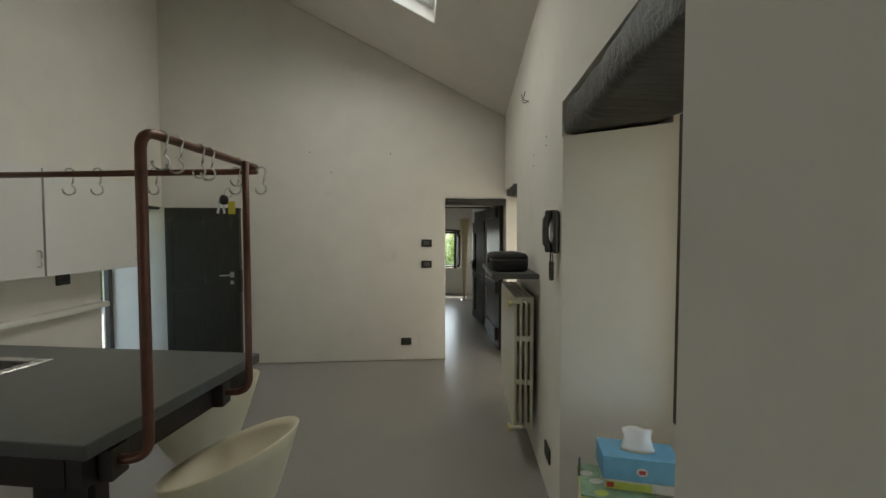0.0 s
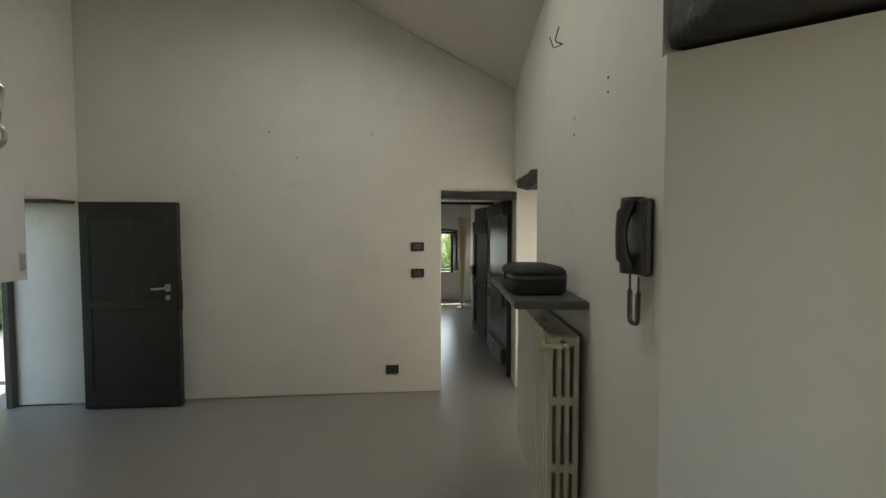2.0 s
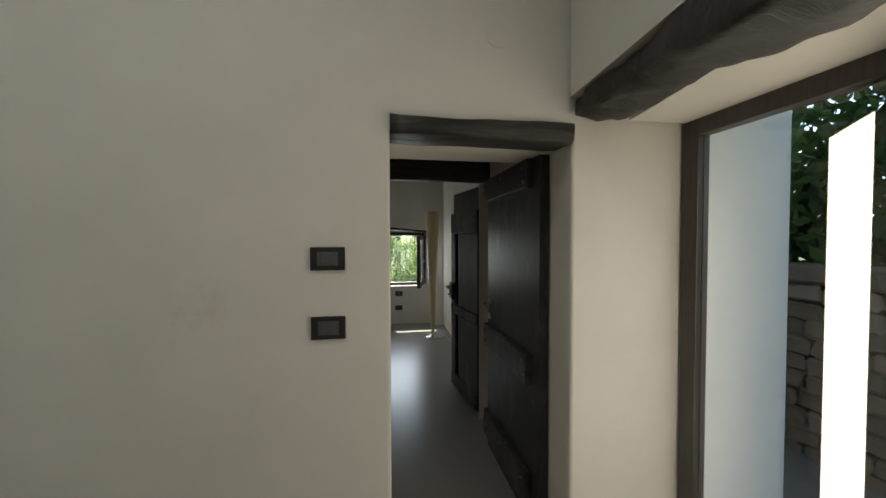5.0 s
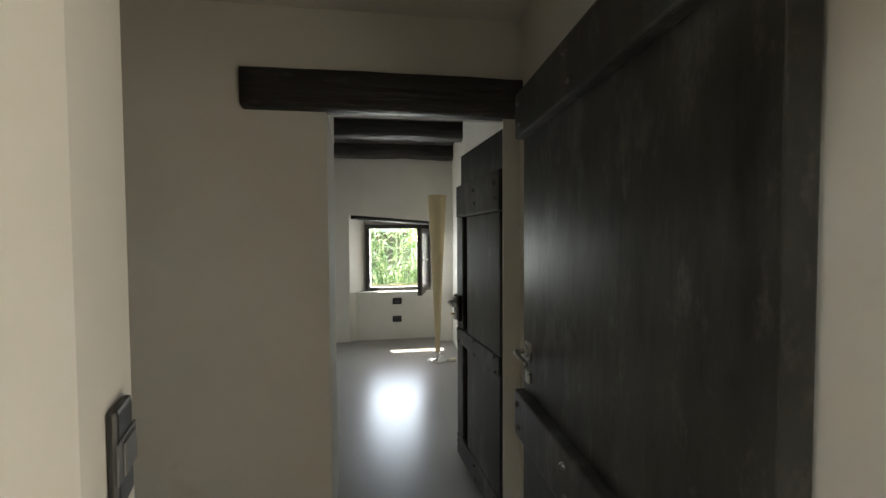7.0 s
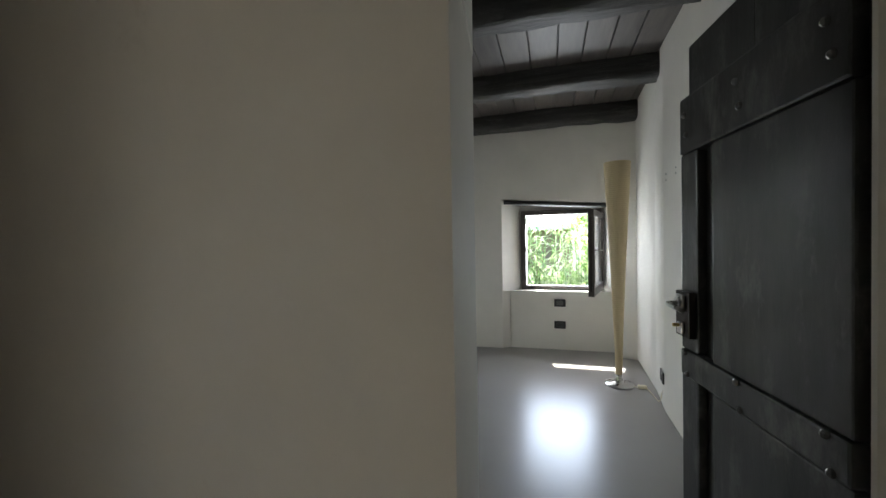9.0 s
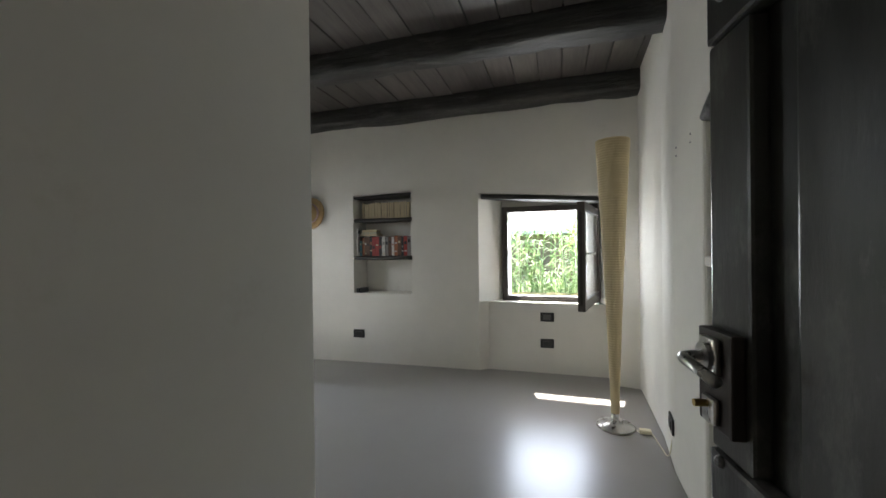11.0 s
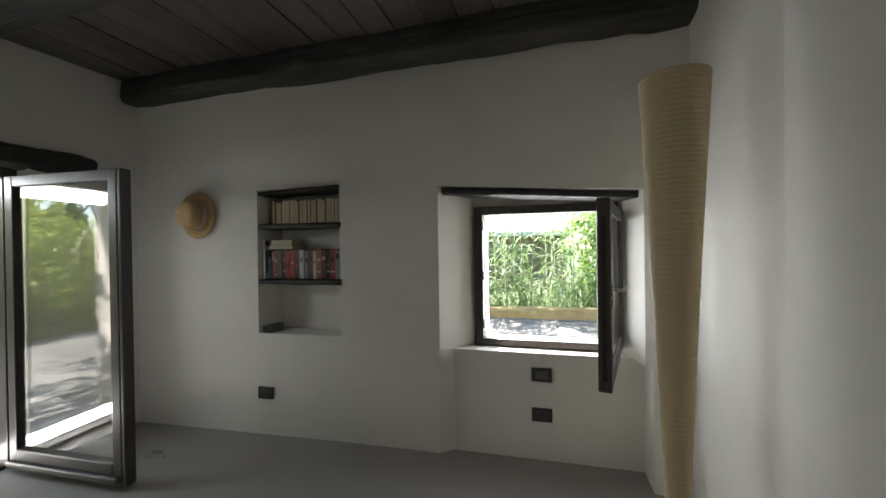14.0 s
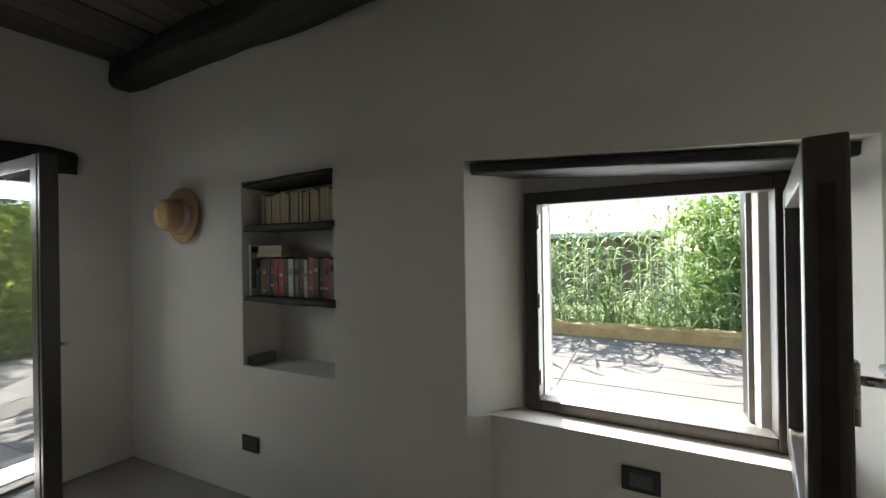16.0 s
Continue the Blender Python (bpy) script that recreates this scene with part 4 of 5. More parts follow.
# window sill: tissue box, magazines
sx, sy = 0.87, 1.41
BLUE = material("blue_card", (0.16, 0.40, 0.58), 0.5, grain=14, vary=0.18)
MAGS = [material("magazine_green", (0.25, 0.38, 0.26), 0.4, grain=20, vary=0.4), material("magazine_lime", (0.48, 0.55, 0.12), 0.4, grain=20, vary=0.25), material("magazine_white", (0.62, 0.62, 0.58), 0.4, grain=20, vary=0.2)]
REDCARD = material("red_card", (0.45, 0.04, 0.03), 0.5, grain=20, vary=0.1)
mg = thing("magazine_stack", (sx - 0.07, sy - 0.01, W1S), "stack of coloured magazines on the window sill", "magazines")
for i in range(4):
    p = part("magazine", box(-0.13, 0.13, -0.10, 0.10, 0, 0.009, 0.001), MAGS[(i * 2) % 3], mg)
    p.matrix_basis = pose(0.012 * math.sin(i * 2), 0, 0.0005 + 0.0096 * i, 0, 0, -16 + 8 * math.sin(i * 1.8))
for i, (u, v) in enumerate(((-0.085, -0.045), (-0.075, 0.02), (-0.09, 0.07))):
    p = part("cover_oval", revolve([(0.026, 0.0), (0.026, 0.0008)], 18), MAGS[(1, 2, 2)[i]], mg, "pale oval printed on the cover")
    p.matrix_basis = Matrix.Translation((u, v, 0.0385)) @ Matrix.Diagonal((1, 0.6, 1, 1))
pen = thing("pen", (sx - 0.17, sy + 0.10, W1S + 0.0392), "thin dark pen lying on the magazines", "pen", rz=65)
part("barrel", tube([(-0.06, 0, 0.0045), (0.045, 0, 0.0045), (0.06, 0, 0.0045)], 0.0045, 8), GREYPLASTIC, pen, smooth=True)
pk = thing("tissue_pack", (sx + 0.01, sy - 0.005, W1S + 0.0392), "lime green and white paper pack under the tissue box", "pack", rz=-16)
part("pack", box(-0.13, 0.13, -0.065, 0.065, 0.0, 0.034, 0.006), MAGS[2], pk)
part("stripe", box(-0.125, 0.03, -0.0665, -0.0645, 0.003, 0.031), MAGS[1], pk, "lime green stripe")
part("emblem", box(-0.122, -0.098, -0.0678, -0.0662, 0.010, 0.028), REDCARD, pk, "small red emblem")
tb = thing("tissue_box", (sx + 0.01, sy, W1S + 0.0737), "blue tissue box with a white tissue pulled up", "tissue box", rz=-16)
part("carton", box(-0.135, 0.135, -0.066, 0.066, 0.0, 0.086, 0.003), BLUE, tb)
part("emblem", revolve([(0.02, 0.0), (0.02, 0.001)], 20), MAGS[2], tb, "white oval emblem").matrix_basis = Matrix.Translation((0.0, -0.0662, 0.038)) @ Matrix.Rotation(math.pi / 2, 4, "X") @ Matrix.Diagonal((1, 0.75, 1, 1))
part("emblem_bar", box(-0.011, 0.011, -0.0684, -0.067, 0.031, 0.045), REDCARD, tb, "dark red bar on the emblem")
part("opening_flap", revolve([(0.06, 0.0), (0.06, 0.0008)], 28), PAPER, tb, "oval card edge of the opening").matrix_basis = Matrix.Translation((0.0, 0.0, 0.0862)) @ Matrix.Diagonal((1, 0.42, 1, 1))
ts = []
for k in range(9):
    t = k / 8
    wide, deep = 0.062 - 0.016 * t - 0.01 * math.sin(math.pi * t), 0.020 * (1 - 0.75 * t)
    ts.append([(wide * math.cos(a * math.pi / 12) + 0.012 * t * math.sin(2 + a * 0.26), deep * math.sin(a * math.pi / 12) + 0.010 * t * math.sin(a * 0.9), 0.087 + 0.088 * t * (1 - 0.16 * math.cos(a * math.pi / 12) ** 2 * t) + 0.004 * math.sin(a * 1.3) * t) for a in range(24)])
part("tissue", loft(ts), material("white_tissue", (0.8, 0.8, 0.79), 0.9, vary=0.02), tb, "white paper tissue", True)

# marks, nails and loose wires
for x, z in ((-1.161, 2.437), (-0.241, 2.435), (-0.92, 2.21)):
    nl = thing("nail", (x, 4.54, z), "small dark nail stuck in the plaster", "nail", "nails")
    part("shank", tube([(0, 0.004, 0), (0, -0.012, 0)], 0.006, 6), DARKSTEEL, nl)
for x, y, z in ((EAST(2.262), 2.262, 2.067), (EAST(2.262), 2.262, 2.016), (EAST(2.655), 2.655, 2.043), (EAST(2.655), 2.655, 1.969), (1.379, 7.908, 1.668), (1.379, 7.91, 1.632), (1.381, 8.125, 1.661), (1.381, 8.125, 1.621)):
    nl = thing("screw_plug", (x, y, z), "small grey screw plug in the plaster", "screw plug", "screw plugs")
    part("plug", tube([(0.006, 0, 0), (-0.003, 0, 0)], 0.005, 8), GREYPLASTIC, nl)
cd_ = thing("cover_disc", (0.817, 4.541, 2.249), "round white painted cover on the wall", "cover plate")
part("disc", tube([(0, 0.003, 0), (0, -0.006, 0)], 0.05, 24), PLASTER, cd_)
lw = thing("loose_wire", (EAST(2.88), 2.88, 2.49), "short loose electric wires sticking out of the wall", "wire")
part("wire", tube(rounded_path([(0.0, 0, 0), (-0.05, -0.02, 0.0), (-0.06, -0.10, 0.03)], 0.02), 0.003, 6), BLACKPLASTIC, lw)
part("wire", tube(rounded_path([(0.0, 0, 0.0), (-0.03, 0.05, 0.0), (-0.02, 0.13, 0.10)], 0.02), 0.003, 6), BLACKPLASTIC, lw)
wall_plate(EAST(2.13) - 0.001, 2.13, 0.25, -97.4, "dark wall socket near the floor", 3, name="wall_socket", cat="socket")

# ---- second room ----
lamp = thing("floor_lamp", (1.165, 8.69, 0), "tapering floor lamp with ribbed cream shade on steel foot", "floor lamp")
part("foot", revolve([(0.115, 0.0), (0.118, 0.006), (0.112, 0.014), (0.04, 0.022), (0.026, 0.05), (0.024, 0.10)], 36), STEEL, lamp, "round brushed steel foot", True)
prof = []
for i in range(221):
    t = i / 220
    r = 0.026 + 0.079 * t ** 1.25
    prof.append((r + (0.0013 if i % 2 else 0.0), 0.09 + 1.775 * t))
prof2 = prof + [(r - 0.004, z) for r, z in prof[::-8][:-1]]
part("shade", revolve(prof2, 72), SHADE, lamp, "cream shade wound with fine cord")
part("cable", tube(rounded_path([(0.08, 0.02, 0.006), (0.16, -0.10, 0.006), (0.20, -0.02, 0.006), (0.222, -0.36, 0.01), (0.235, -0.40, 0.20)], 0.06, 5), 0.003, 6), CREAMPLASTIC, lamp, "pale mains cable", True)
part("foot_switch", box(0.13, 0.20, -0.075, -0.035, 0.0, 0.028, 0.01), CREAMPLASTIC, lamp, "cream foot switch")
wall_plate(1.389, 8.27, 0.235, -96, "dark wall socket by the floor lamp", 3, name="wall_socket", cat="socket")
wall_plate(0.716, 9.652, 0.525, 1, "dark wall switch plate under the window")
wall_plate(0.715, 9.652, 0.28, 1, "dark wall socket under the window", 3, name="wall_socket", cat="socket")
wall_plate(-1.173, FARY(-1.173) - 0.001, 0.30, 3, "dark wall socket near the floor", 3, name="wall_socket", cat="socket")

# straw hat
hat = thing("straw_hat", (-1.70, 9.485, 1.565), "straw hat with a pale pink ribbon hung on the wall", "hat", rz=3)
def disc_ring(r, y, n=28, wob=0.0):
    return [(r * math.cos(2 * math.pi * i / n), y + wob * math.sin(4 * math.pi * i / n), r * math.sin(2 * math.pi * i / n) * 1.08) for i in range(n)]
part("brim", loft([disc_ring(0.155, -0.012, wob=0.008), disc_ring(0.15, -0.008, wob=0.008), disc_ring(0.09, -0.02), disc_ring(0.09, -0.026), disc_ring(0.15, -0.016, wob=0.008), disc_ring(0.155, -0.013, wob=0.008)]), STRAW, hat, smooth=True)
part("crown", loft([disc_ring(0.094, -0.02), disc_ring(0.09, -0.07), disc_ring(0.084, -0.11), disc_ring(0.066, -0.132), disc_ring(0.025, -0.118)]), STRAW, hat, smooth=True)
part("ribbon", loft([disc_ring(0.0965, -0.022), disc_ring(0.0935, -0.056)], caps=False), PALEPINK, hat, "pale pink ribbon", True)

# niche shelves and books
NB = -1.225
for z, sd in ((1.475, 1), (1.085, 2)):
    s = thing("niche_shelf", (-0.91, 9.64, z - 0.02), "dark timber shelf board set in the niche", "shelf", "niche shelves")
    part("board", timber((-0.325, -0.005, 0.018), (0.325, 0.0, 0.018), 0.21, 0.036, 0.004, sd + 30, 0.15, 14), BEAMWOOD, s, smooth=True)
part("board", timber((-0.33, 0, 0.01), (0.33, 0, 0.03), 0.22, 0.025, 0.004, 34, 0.15, 12), BEAMWOOD, thing("niche_top_board", (-0.92, 9.64, 1.70), "dark timber board closing the niche's top", "board"), smooth=True)


def book(x, w, h, d, z, y_front, mat, pages=PAPER, lean=0.0, spine=True, label="paperback book on a shelf"):
    b = thing("book", (x + w / 2, y_front + d / 2, z), label, "book", "books in the niche")
    if lean:
        b.matrix_world = pose(x + w / 2, y_front + d / 2, z, 0, lean, 0)
    if spine:
        part("page_block", box(-w / 2 + 0.002, w / 2 - 0.002, -d / 2 + 0.003, d / 2, 0.003, h - 0.004), pages, b)
        part("cover", box(-w / 2, w / 2, -d / 2, -d / 2 + 0.0028, 0, h, 0.001), mat, b)
        part("board", box(-w / 2, -w / 2 + 0.0018, -d / 2 + 0.0028, d / 2, 0, h), mat, b)
        part("board", box(w / 2 - 0.0018, w / 2, -d / 2 + 0.0028, d / 2, 0, h), mat, b)
    else:
        part("page_block", box(-w / 2 + 0.0025, w / 2 - 0.0025, -d / 2, d / 2 - 0.004, 0.003, h - 0.003), pages, b)
        part("board", box(-w / 2, -w / 2 + 0.002, -d / 2, d / 2, 0, h), mat, b)
        part("board", box(w / 2 - 0.002, w / 2, -d / 2, d / 2, 0, h), mat, b)
    return b


rng = random.Random(8)
cov_cols = {"red": (0.30, 0.035, 0.03), "black": (0.02, 0.02, 0.022), "brown": (0.10, 0.05, 0.03), "white": (0.52, 0.50, 0.46), "rust": (0.30, 0.11, 0.05), "blue": (0.12, 0.30, 0.36), "grey": (0.2, 0.19, 0.18), "cream": (0.5, 0.42, 0.27)}
COV = {k: material("cover_" + k, c, 0.45, grain=30, stretch=(1, 1, 2), vary=0.25, bump=0.05, dist=0.001) for k, c in cov_cols.items()}
x = -1.165
while x < -0.645:
    w = rng.uniform(0.016, 0.05)
    book(x, w, 0.165 + rng.uniform(-0.008, 0.008), 0.125, 1.494, 9.60 + rng.uniform(0, 0.012), COV[rng.choice(["cream", "grey", "brown", "cream"])], spine=False, label="aged book turned with its page edges outward")
    x += w + 0.0015
x = -1.21
mg2 = book(-1.196, 0.011, 0.28, 0.185, 1.104, 9.545, COV["white"], label="white magazine standing at the shelf's end")
part("title_bar", box(0.0054, 0.0064, -0.085, -0.045, 0.235, 0.268), COV["black"], mg2)
part("cover_picture", box(0.0054, 0.0062, -0.085, 0.02, 0.04, 0.20), COV["grey"], mg2)
x = -1.20
x += 0.016
order = ["blue", "rust", "brown", "brown", "black", "red", "red", "black", "white", "grey", "brown", "white", "rust", "brown", "black", "red", "grey"]
k = 0
while x < -0.63:
    w = rng.uniform(0.022, 0.042)
    h = 0.155 if k == 0 else rng.uniform(0.192, 0.208)
    c = order[k % len(order)]
    bk = book(x, w, h, 0.135, 1.104, 9.575 + rng.uniform(0, 0.01), COV[c], label="%s bound book standing on the shelf" % c)
    bar = COV[rng.choice(["white", "cream", "black"] if c not in ("black", "white", "cream") else ["red", "grey", "rust"])]
    zb = rng.uniform(0.35, 0.75)
    part("title_bar", box(-w * 0.3, w * 0.3, -0.0692, -0.0674, h * zb, h * (zb + rng.uniform(0.06, 0.18))), bar, bk)
    if rng.random() < 0.6:
        zc = rng.uniform(0.08, 0.25)
        part("title_bar", box(-w * 0.36, w * 0.36, -0.0692, -0.0674, h * zc, h * (zc + 0.05)), COV[rng.choice(["cream", "black", "white"]) if c != "cream" else "red"], bk)
    x += w + 0.001
    k += 1
for i, (c, w, hh) in enumerate((("white", 0.20, 0.02), ("blue", 0.17, 0.015), ("cream", 0.16, 0.026))):
    b = thing("book", (-1.08, 9.645, 1.314 + (0, 0.021, 0.0365)[i]), "%s book lying flat on the row of books" % c, "book", "books in the niche", rz=4 * i)
    part("page_block", box(-w / 2 + 0.003, w / 2, -0.066, 0.066, 0.002, hh - 0.002), PAPER, b)
    part("cover", box(-w / 2, w / 2, -0.068, 0.068, hh - 0.002, hh), COV[c], b)
    part("cover", box(-w / 2, w / 2, -0.068, 0.068, 0, 0.002), COV[c], b)
# offcut of square pipe on the niche's ledge
pipe = thing("pipe_offcut", (-1.165, 9.595, 0.7215), "short grey square pipe offcut lying in the niche", "pipe", rz=-10)
bm = bmesh.new()
for x0, x1, z0, z1 in ((-0.024, -0.02, 0, 0.048), (0.02, 0.024, 0, 0.048), (-0.02, 0.02, 0, 0.004), (-0.02, 0.02, 0.044, 0.048)):
    add_box(bm, x0, x1, -0.07, 0.07, z0, z1)
part("profile", bm, RAILSTEEL, pipe)
# black block painting the shade in the pipe's hollow
HOLLOW_SHADE = material("painted_hollow_shade", (0.01, 0.01, 0.01), 0.9)
part("inside", box(-0.0195, 0.0195, -0.04, 0.06, 0.0045, 0.0435), HOLLOW_SHADE, pipe)

# niche by the door: shelf board and white radiator
ns = thing("niche_board", (1.50, 7.30, 1.095), "white plastered shelf board across the niche", "shelf")
part("board", box(-0.128, 0.119, -0.445, 0.443, 0, 0.042, 0.01), PLASTER, ns)
rd = thing("radiator", (1.50, 7.66, 0.14), "white aluminium radiator in the niche under the shelf", "radiator", rz=-90)
for i in range(10):
    bm = box(i * 0.08 + 0.002, i * 0.08 + 0.078, -0.045, 0.05, 0.0, 0.875, 0.012)
    add_box(bm, i * 0.08 + 0.016, i * 0.08 + 0.064, -0.05, -0.044, 0.03, 0.80, 0.002)
    part("section", bm, RADWHITE, rd)
part("tap", tube([(0.82, 0, 0.80), (0.80, 0, 0.80)], 0.015, 8), CHROME, rd)

# ---- outdoors ----
ground = structure(to_object("ground", box(-150, 150, -150, 150, -0.35, -0.12), GROUND), "dry grassy ground reaching the horizon", "ground")


def paving(name, x0, x1, y0, y1, z, tx, ty, mat, label, gap=0.006):
    base = structure(to_object(name, box(x0, x1, y0, y1, z - 0.11, z - 0.012), mat), label, "pavement")
    ny, nx = max(1, round((y1 - y0) / ty)), max(1, round((x1 - x0) / tx))
    sx_, sy_ = (x1 - x0) / nx, (y1 - y0) / ny
    me = None
    for i in range(nx):
        for j in range(ny):
            if me is None:
                o = part("tile", box(-sx_ / 2 + gap, sx_ / 2 - gap, -sy_ / 2 + gap, sy_ / 2 - gap, -0.0125, 0.0, 0.002), mat, base)
                me = o.data
            else:
                o = new("tile", me)
                o.parent = base
            o.location = (x0 + sx_ * (i + 0.5), y0 + sy_ * (j + 0.5), z + 0.0015 * math.sin(i * 12.9 + j * 78.2))
    return base


paving("terrace", -6.45, -2.955, 5.2, 9.95, -0.015, 0.5, 0.5, TILE, "pale stone-tiled terrace in the sun")
paving("forecourt", -6.45, -3.41, -3.0, 5.15, -0.03, 0.9, 0.9, FORECOURT, "grey paving before the entrance")
paving("court", -3.0, 6.0, 10.06, 14.3, -0.01, 3.0, 0.42, DECK, "sun-bleached paved yard behind the house")
kerb = structure(cut("kerb", timber((-3.0, 14.45, 0.05), (6.0, 14.42, 0.05), 0.3, 0.24, 0.02, 41, 0.25, 40), [], YELLOWSTONE), "low ochre stone kerb", "kerb")

rl_ = thing("terrace_railing", (-5.99, 9.80, -0.015), "grey steel terrace railing with upright bars", "railing")
part("top_rail", box(-0.45, 2.85, -0.02, 0.02, 0.97, 1.0, 0.004), RAILSTEEL, rl_)
part("bottom_rail", box(-0.45, 2.85, -0.012, 0.012, 0.09, 0.115, 0.003), RAILSTEEL, rl_)
bar = None
for i in range(30):
    x = -0.39 + i * 0.11
    if bar is None:
        bar = part("bar", box(-0.007, 0.007, -0.007, 0.007, 0.11, 0.975), RAILSTEEL, rl_)
        o = bar
    else:
        o = new("bar", bar.data)
        o.parent = rl_
    o.location = (x, 0, 0)
for x in (-0.44, 1.2):
    part("post", box(x - 0.018, x + 0.018, -0.018, 0.018, 0, 0.97, 0.003), RAILSTEEL, rl_)


def leaf_cloud(centres, count, size, seed, droop=0.3):
    """Many small pointed leaves scattered through balls (x, y, z, r)."""
    rg = np.random.default_rng(seed)
    c = np.array(centres, float)
    pick = rg.choice(len(c), count, p=c[:, 3] ** 2 / (c[:, 3] ** 2).sum())
    d = rg.normal(size=(count, 3))
    d /= np.linalg.norm(d, axis=1)[:, None]
    p = c[pick, :3] + d * (c[pick, 3] * rg.uniform(0.35, 1.0, count) ** 0.6)[:, None]
    u = rg.normal(size=(count, 3))
    u[:, 2] -= droop
    u /= np.linalg.norm(u, axis=1)[:, None]
    v = np.cross(u, rg.normal(size=(count, 3)))
    v /= np.linalg.norm(v, axis=1)[:, None]
    s = (size * rg.uniform(0.6, 1.3, count))[:, None]
    quad = np.stack([p - u * s, p + v * s * 0.42 - u * s * 0.1, p + u * s, p - v * s * 0.42 - u * s * 0.1], 1).reshape(-1, 3)
    me = bpy.data.meshes.new("crown")
    me.from_pydata(quad.tolist(), [], np.arange(4 * count).reshape(-1, 4).tolist())
    return me


def tree(x, y, height, spread, seed, leaves, mat, size, label, low=0.35):
    t = thing("tree", (x, y, -0.13), label, "tree")
    rg = random.Random(seed)
    part("trunk", tube([(0, 0, 0), (0.05, 0.04, height * 0.3), (-0.03, 0.1, height * 0.65)], 0.09, 8), BARK, t, smooth=True)
    balls = []
    for i in range(22):
        a, q = rg.uniform(0, 6.28), rg.uniform(0.2, 1)
        z = height * rg.uniform(low, 1.0)
        rr = spread * q * (1.1 - 0.5 * abs(z / height - 0.6))
        tip = (rr * math.cos(a), rr * math.sin(a), z)
        balls.append((*tip, spread * rg.uniform(0.16, 0.34)))
        if i % 3 == 0:
            part("limb", tube([(0, 0.06, height * rg.uniform(0.25, 0.6)), (tip[0] * 0.5, tip[1] * 0.5, tip[2] * 0.9), tip], 0.025, 6), BARK, t, smooth=True)
    me = leaf_cloud(balls, leaves, size, seed)
    me.materials.append(mat)
    o = new("crown", me)
    o.parent = t
    return t


def shrub(x, y, w, h, seed, leaves, mat, size, label):
    t = thing("shrub", (x, y, -0.13), label, "shrub")
    rg = random.Random(seed)
    balls = [(rg.uniform(-w, w), rg.uniform(-0.5, 0.5), h * rg.uniform(0.12, 0.9), h * rg.uniform(0.16, 0.3)) for i in range(26)]
    for i in range(5):
        b = balls[i * 3]
        part("stem", tube([(b[0] * 0.4, 0, 0), (b[0], b[1], b[2])], 0.015, 5), BARK, t)
    me = leaf_cloud(balls, leaves, size, seed, 0.6)
    me.materials.append(mat)
    o = new("foliage", me)
    o.parent = t
    return t


tree(-4.9, 10.9, 3.9, 1.9, 1, 4200, LEAVES, 0.085, "leafy green tree hanging over the terrace railing", 0.5)
tree(-9.5, 13.5, 6.0, 2.6, 2, 9000, LEAVES_DARK, 0.12, "deep green tree beyond the terrace")
tree(-9.6, 5.4, 5.5, 2.3, 3, 14000, LEAVES, 0.12, "bright green tree beside the terrace", 0.06)
tree(-9.2, 8.0, 5.0, 2.0, 13, 11000, LEAVES, 0.11, "bright green tree beside the terrace", 0.06)
tree(-9.8, 2.6, 5.5, 2.4, 14, 11000, LEAVES, 0.12, "bright green tree at the forecourt's edge", 0.06)
tree(-11.0, 8.6, 6.0, 2.6, 9, 8000, LEAVES_DARK, 0.12, "deep green tree beyond the terrace", 0.1)
for i, x in enumerate((-8.2, -6.4, -4.6)):
    shrub(x, 11.0 + 0.3 * (i % 2), 1.1, 1.35 + 0.15 * (i % 2), 20 + i, 5500, LEAVES, 0.075, "dense green shrub behind the railing")
for i, y in enumerate((0.6, 2.4, 4.2, 6.0, 7.8, 9.4)):
    shrub(-7.15, y, 1.1, 2.1 + 0.25 * math.sin(i * 2.3), 30 + i, 7500, YELLOWLEAVES, 0.06, "dense yellow-green shrub at the paving's edge").rotation_euler = (0, 0, 1.5)


def blades(count, x0, x1, y0, y1, h0, h1, seed, width, lean0, lean1, raised):
    """Arching grass and reed blades, as strips."""
    rg = np.random.default_rng(seed)
    bx, by = rg.uniform(x0, x1, count), rg.uniform(y0, y1, count)
    h = rg.uniform(h0, h1, count) * (0.8 + 0.25 * np.sin(bx * 2.3 + seed) + 0.15 * np.sin(bx * 5.1))
    a = rg.uniform(0, 2 * np.pi, count)
    lean = rg.uniform(lean0, lean1, count) * h
    z0 = np.where(rg.random(count) < raised, rg.uniform(0.1, 0.8, count) * h, 0.0)
    verts, faces = [], []
    st = 6
    for i in range(count):
        ca, sa = math.cos(a[i]), math.sin(a[i])
        L = h[i] - z0[i] * 0.75
        for k in range(st):
            t = k / (st - 1)
            w = width * (0.35 + 1.4 * t) * (1 - t) ** 0.7 + 0.0008
            q = lean[i] * t ** 1.8
            z = z0[i] + L * (t - 0.35 * t ** 3 * min(1.0, lean[i] / max(h[i], 0.1) * 1.6))
            verts.append((bx[i] + ca * q - sa * w, by[i] + sa * q + ca * w, z))
            verts.append((bx[i] + ca * q + sa * w, by[i] + sa * q - ca * w, z))
        o = i * st * 2
        for k in range(st - 1):
            faces.append((o + 2 * k, o + 2 * k + 1, o + 2 * k + 3, o + 2 * k + 2))
    me = bpy.data.meshes.new("reeds")
    me.from_pydata(verts, [], faces)
    me.materials.append(REEDS)
    return me


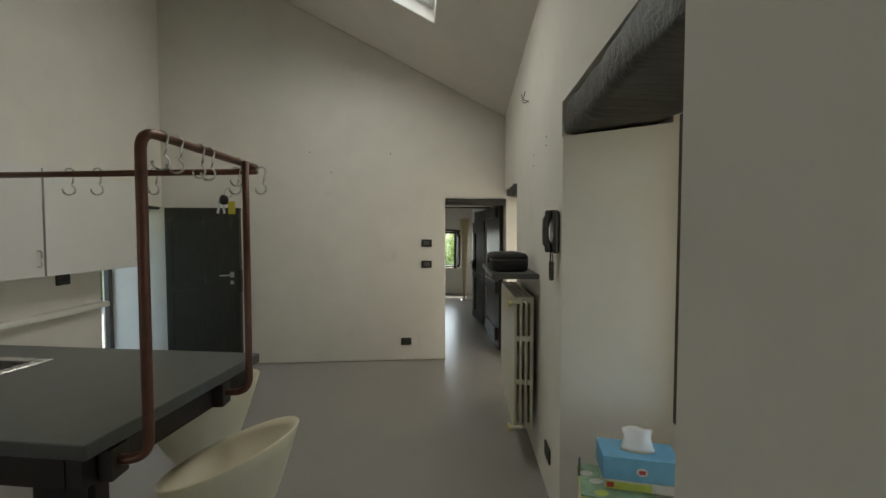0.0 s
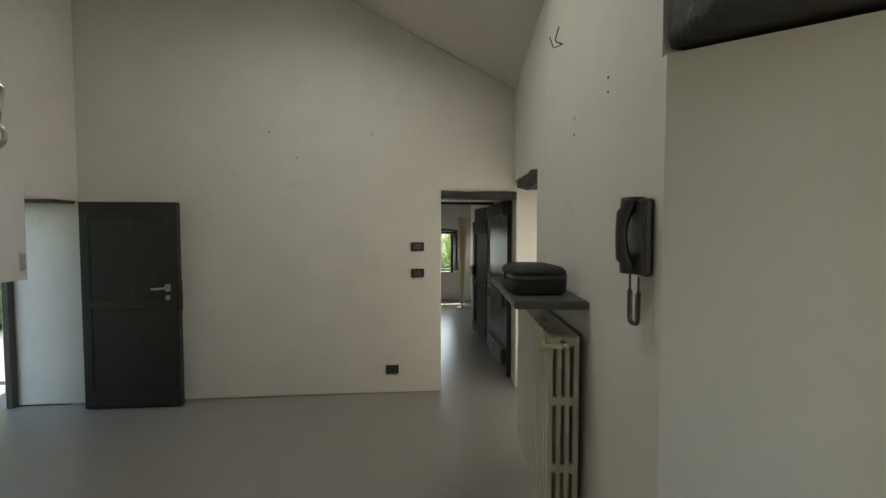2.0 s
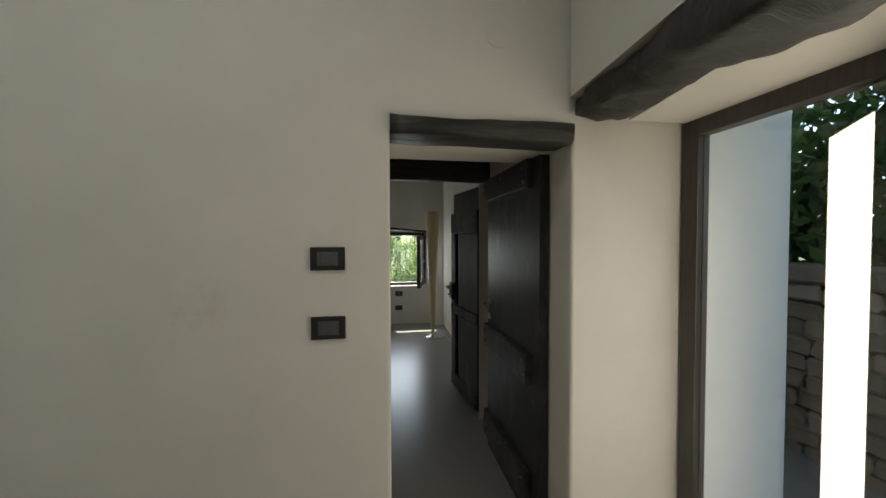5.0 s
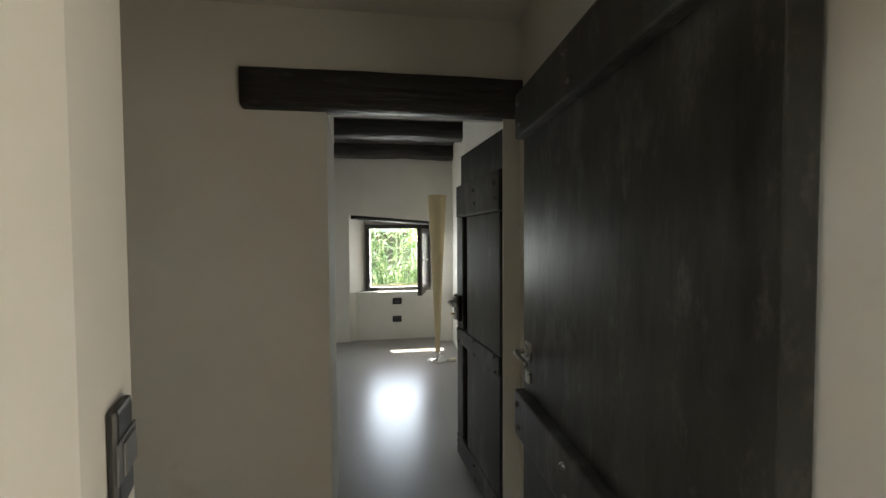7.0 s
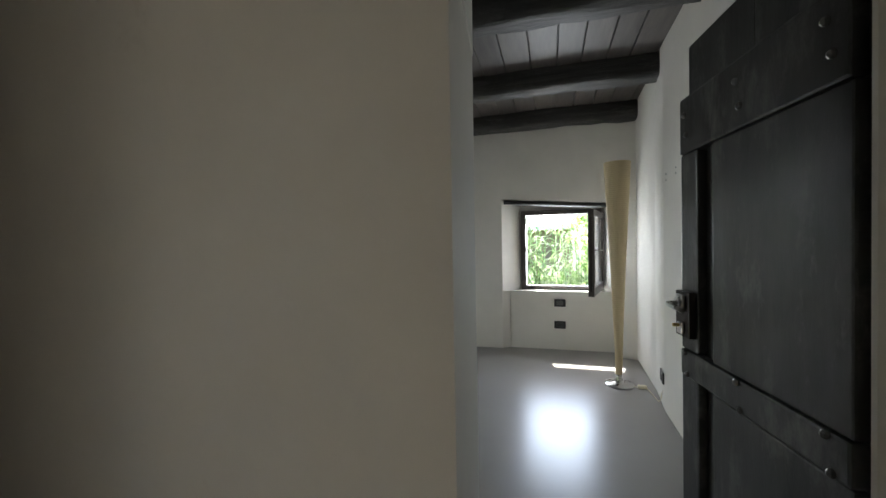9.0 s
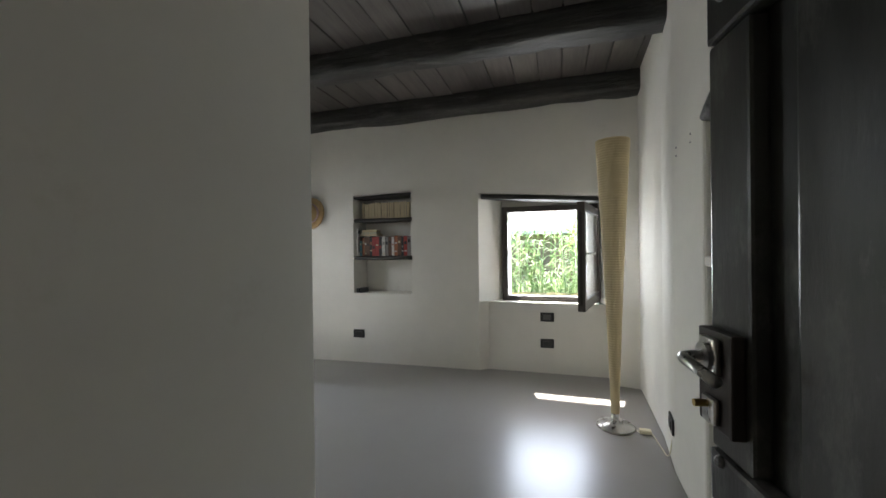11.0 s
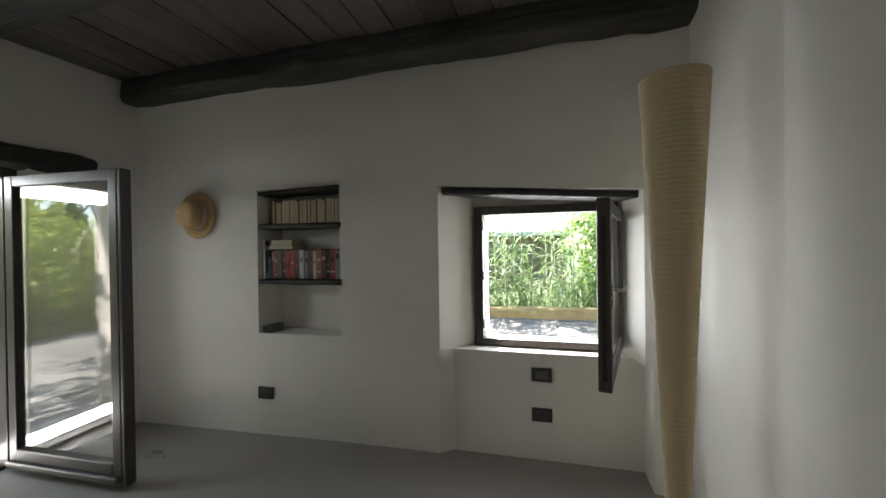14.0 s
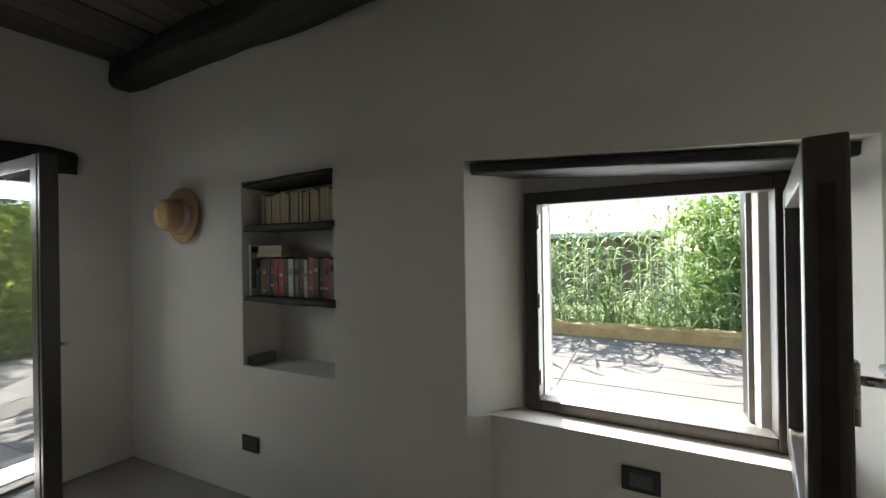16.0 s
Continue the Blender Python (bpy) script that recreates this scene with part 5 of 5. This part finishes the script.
def canes(count, x0, x1, y0, y1, h0, h1, seed):
    """Upright canes with long arching leaves on both sides, as strips."""
    rg = np.random.default_rng(seed)
    verts, faces = [], []

    def strip(points, widths, across):
        o = len(verts)
        for p, w in zip(points, widths):
            verts.append(tuple(p - across * w))
            verts.append(tuple(p + across * w))
        for k in range(len(points) - 1):
            faces.append((o + 2 * k, o + 2 * k + 1, o + 2 * k + 3, o + 2 * k + 2))
    for i in range(count):
        x, y, h = rg.uniform(x0, x1), rg.uniform(y0, y1), rg.uniform(h0, h1)
        lx, ly = rg.uniform(-0.12, 0.12), rg.uniform(-0.1, 0.1)
        stem = [np.array([x + lx * h * t * t, y + ly * h * t * t, h * t]) for t in (0, 0.25, 0.5, 0.75, 1.0)]
        strip(stem, [0.008, 0.007, 0.006, 0.004, 0.002], np.array([1.0, 0, 0]))
        n = rg.integers(8, 15)
        for k in range(n):
            t = 0.12 + 0.88 * (k + rg.uniform(0, 0.8)) / n
            a = rg.uniform(0, 2 * np.pi)
            out, across = np.array([np.cos(a), np.sin(a), 0]), np.array([-np.sin(a), np.cos(a), 0.25])
            L, droop, rise = rg.uniform(0.35, 0.8), rg.uniform(0.2, 0.75), rg.uniform(0.3, 0.8)
            root = np.array([x + lx * h * t * t, y + ly * h * t * t, h * t])
            pts = [root + out * L * q * 0.8 + np.array([0, 0, L * (rise * q - (droop + 0.3) * q * q)]) for q in (0, 0.2, 0.4, 0.6, 0.8, 1.0)]
            strip(pts, [0.005, 0.016, 0.020, 0.017, 0.011, 0.001], across)
    me = bpy.data.meshes.new("canes")
    me.from_pydata(verts, [], faces)
    me.materials.append(REEDS)
    return me


rb = tagged(new("reed_bed", blades(1900, -3.0, 6.5, 14.55, 16.4, 0.3, 1.0, 5, 0.02, 0.45, 1.3, 0.4)), "low bed of arching green grasses along the yard", "grass", kind="stuff")
rb.location = (0, 0, -0.1)
st = tagged(new("reed_stalks", canes(220, -2.6, 6.2, 14.6, 16.0, 1.2, 3.3, 6)), "tall green reeds with long arching leaves", "reeds", kind="stuff")
st.location = (0, 0, -0.1)

for i, (x, y, h) in enumerate(((3.6, 15.7, 2.9), (2.3, 16.6, 2.3), (-1.9, 16.2, 1.9), (5.2, 15.4, 3.2))):
    shrub(x, y, 0.8, h, 80 + i, 6000, LEAVES, 0.075, "leafy green shrub among the reeds")

# low outbuilding behind the reeds
nb = thing("outbuilding", (-1.6, 20.0, -0.13), "low rendered outbuilding behind the reeds", "outbuilding")
WHITEWALL = material("pale_render", (0.72, 0.71, 0.68), 0.9, grain=3, vary=0.05, bump=0.1)
part("wall", box(-3.0, 3.0, 0, 3, 0, 1.75), STONE, nb)
part("roof_slab", box(-3.3, 3.3, -0.3, 3.3, 1.75, 1.9, 0.02), WHITEWALL, nb, "pale flat roof slab")

# rubble garden wall beyond the kitchen window
gw = structure(to_object("garden_wall", box(3.38, 3.75, 0.5, 9.0, -0.13, 1.27), STONE), "rubble stone garden wall", "garden wall")
rg = random.Random(12)
proto = []
for k in range(6):
    b_ = box(-0.06, 0.06, -0.13, 0.13, -0.058, 0.058, 0.02)
    for v in b_.verts:
        v.co += Vector((rg.uniform(-0.014, 0.014), rg.uniform(-0.02, 0.02), rg.uniform(-0.012, 0.012)))
    me = bpy.data.meshes.new("stone")
    b_.to_mesh(me)
    b_.free()
    me.materials.append(STONE)
    proto.append(me)
for r in range(11):
    y = 1.0 + (r % 2) * 0.13
    while y < 7.4:
        w_ = rg.uniform(0.7, 1.25)
        o = new("stone", proto[rg.randrange(6)])
        o.parent = gw
        o.location = (3.37, y + 0.13 * w_, -0.05 + r * 0.125)
        o.scale = (1, w_, rg.uniform(0.95, 1.06))
        y += 0.272 * w_
structure(to_object("side_path", box(1.9, 3.37, -2.0, 9.0, -0.12, -0.06), PATH_EARTH), "trodden earth path beside the house", "path")
for i, y in enumerate((2.6, 4.6, 6.8)):
    shrub(4.4, y, 1.1, 3.3, 50 + i, 11000, LEAVES_DARK, 0.08, "green shrub behind the stone wall").rotation_euler = (0, 0, 1.5)
# two unseen trees, added to keep the sun off the house's side
tree(2.9, 6.9, 7.0, 2.7, 61, 15000, LEAVES_DARK, 0.16, "tall deep green tree added out of view to shade the house", 0.5)
tree(3.2, 9.8, 7.5, 2.7, 63, 15000, LEAVES_DARK, 0.16, "tall deep green tree added out of view to shade the house", 0.5)
tree(-3.95, 5.5, 6.2, 2.3, 64, 9000, LEAVES, 0.12, "leafy tree shading the terrace and the entrance", 0.6)
tree(6.8, 3.6, 6.0, 2.6, 62, 16000, LEAVES_DARK, 0.13, "deep green tree behind the garden wall", 0.04)

# roof over the second room and eaves behind the house
structure(to_object("roof", box(-3.2, 2.0, 4.9, 11.2, 2.75, 2.9), BEAMWOOD), "dark timber roof over the second room", "roof")
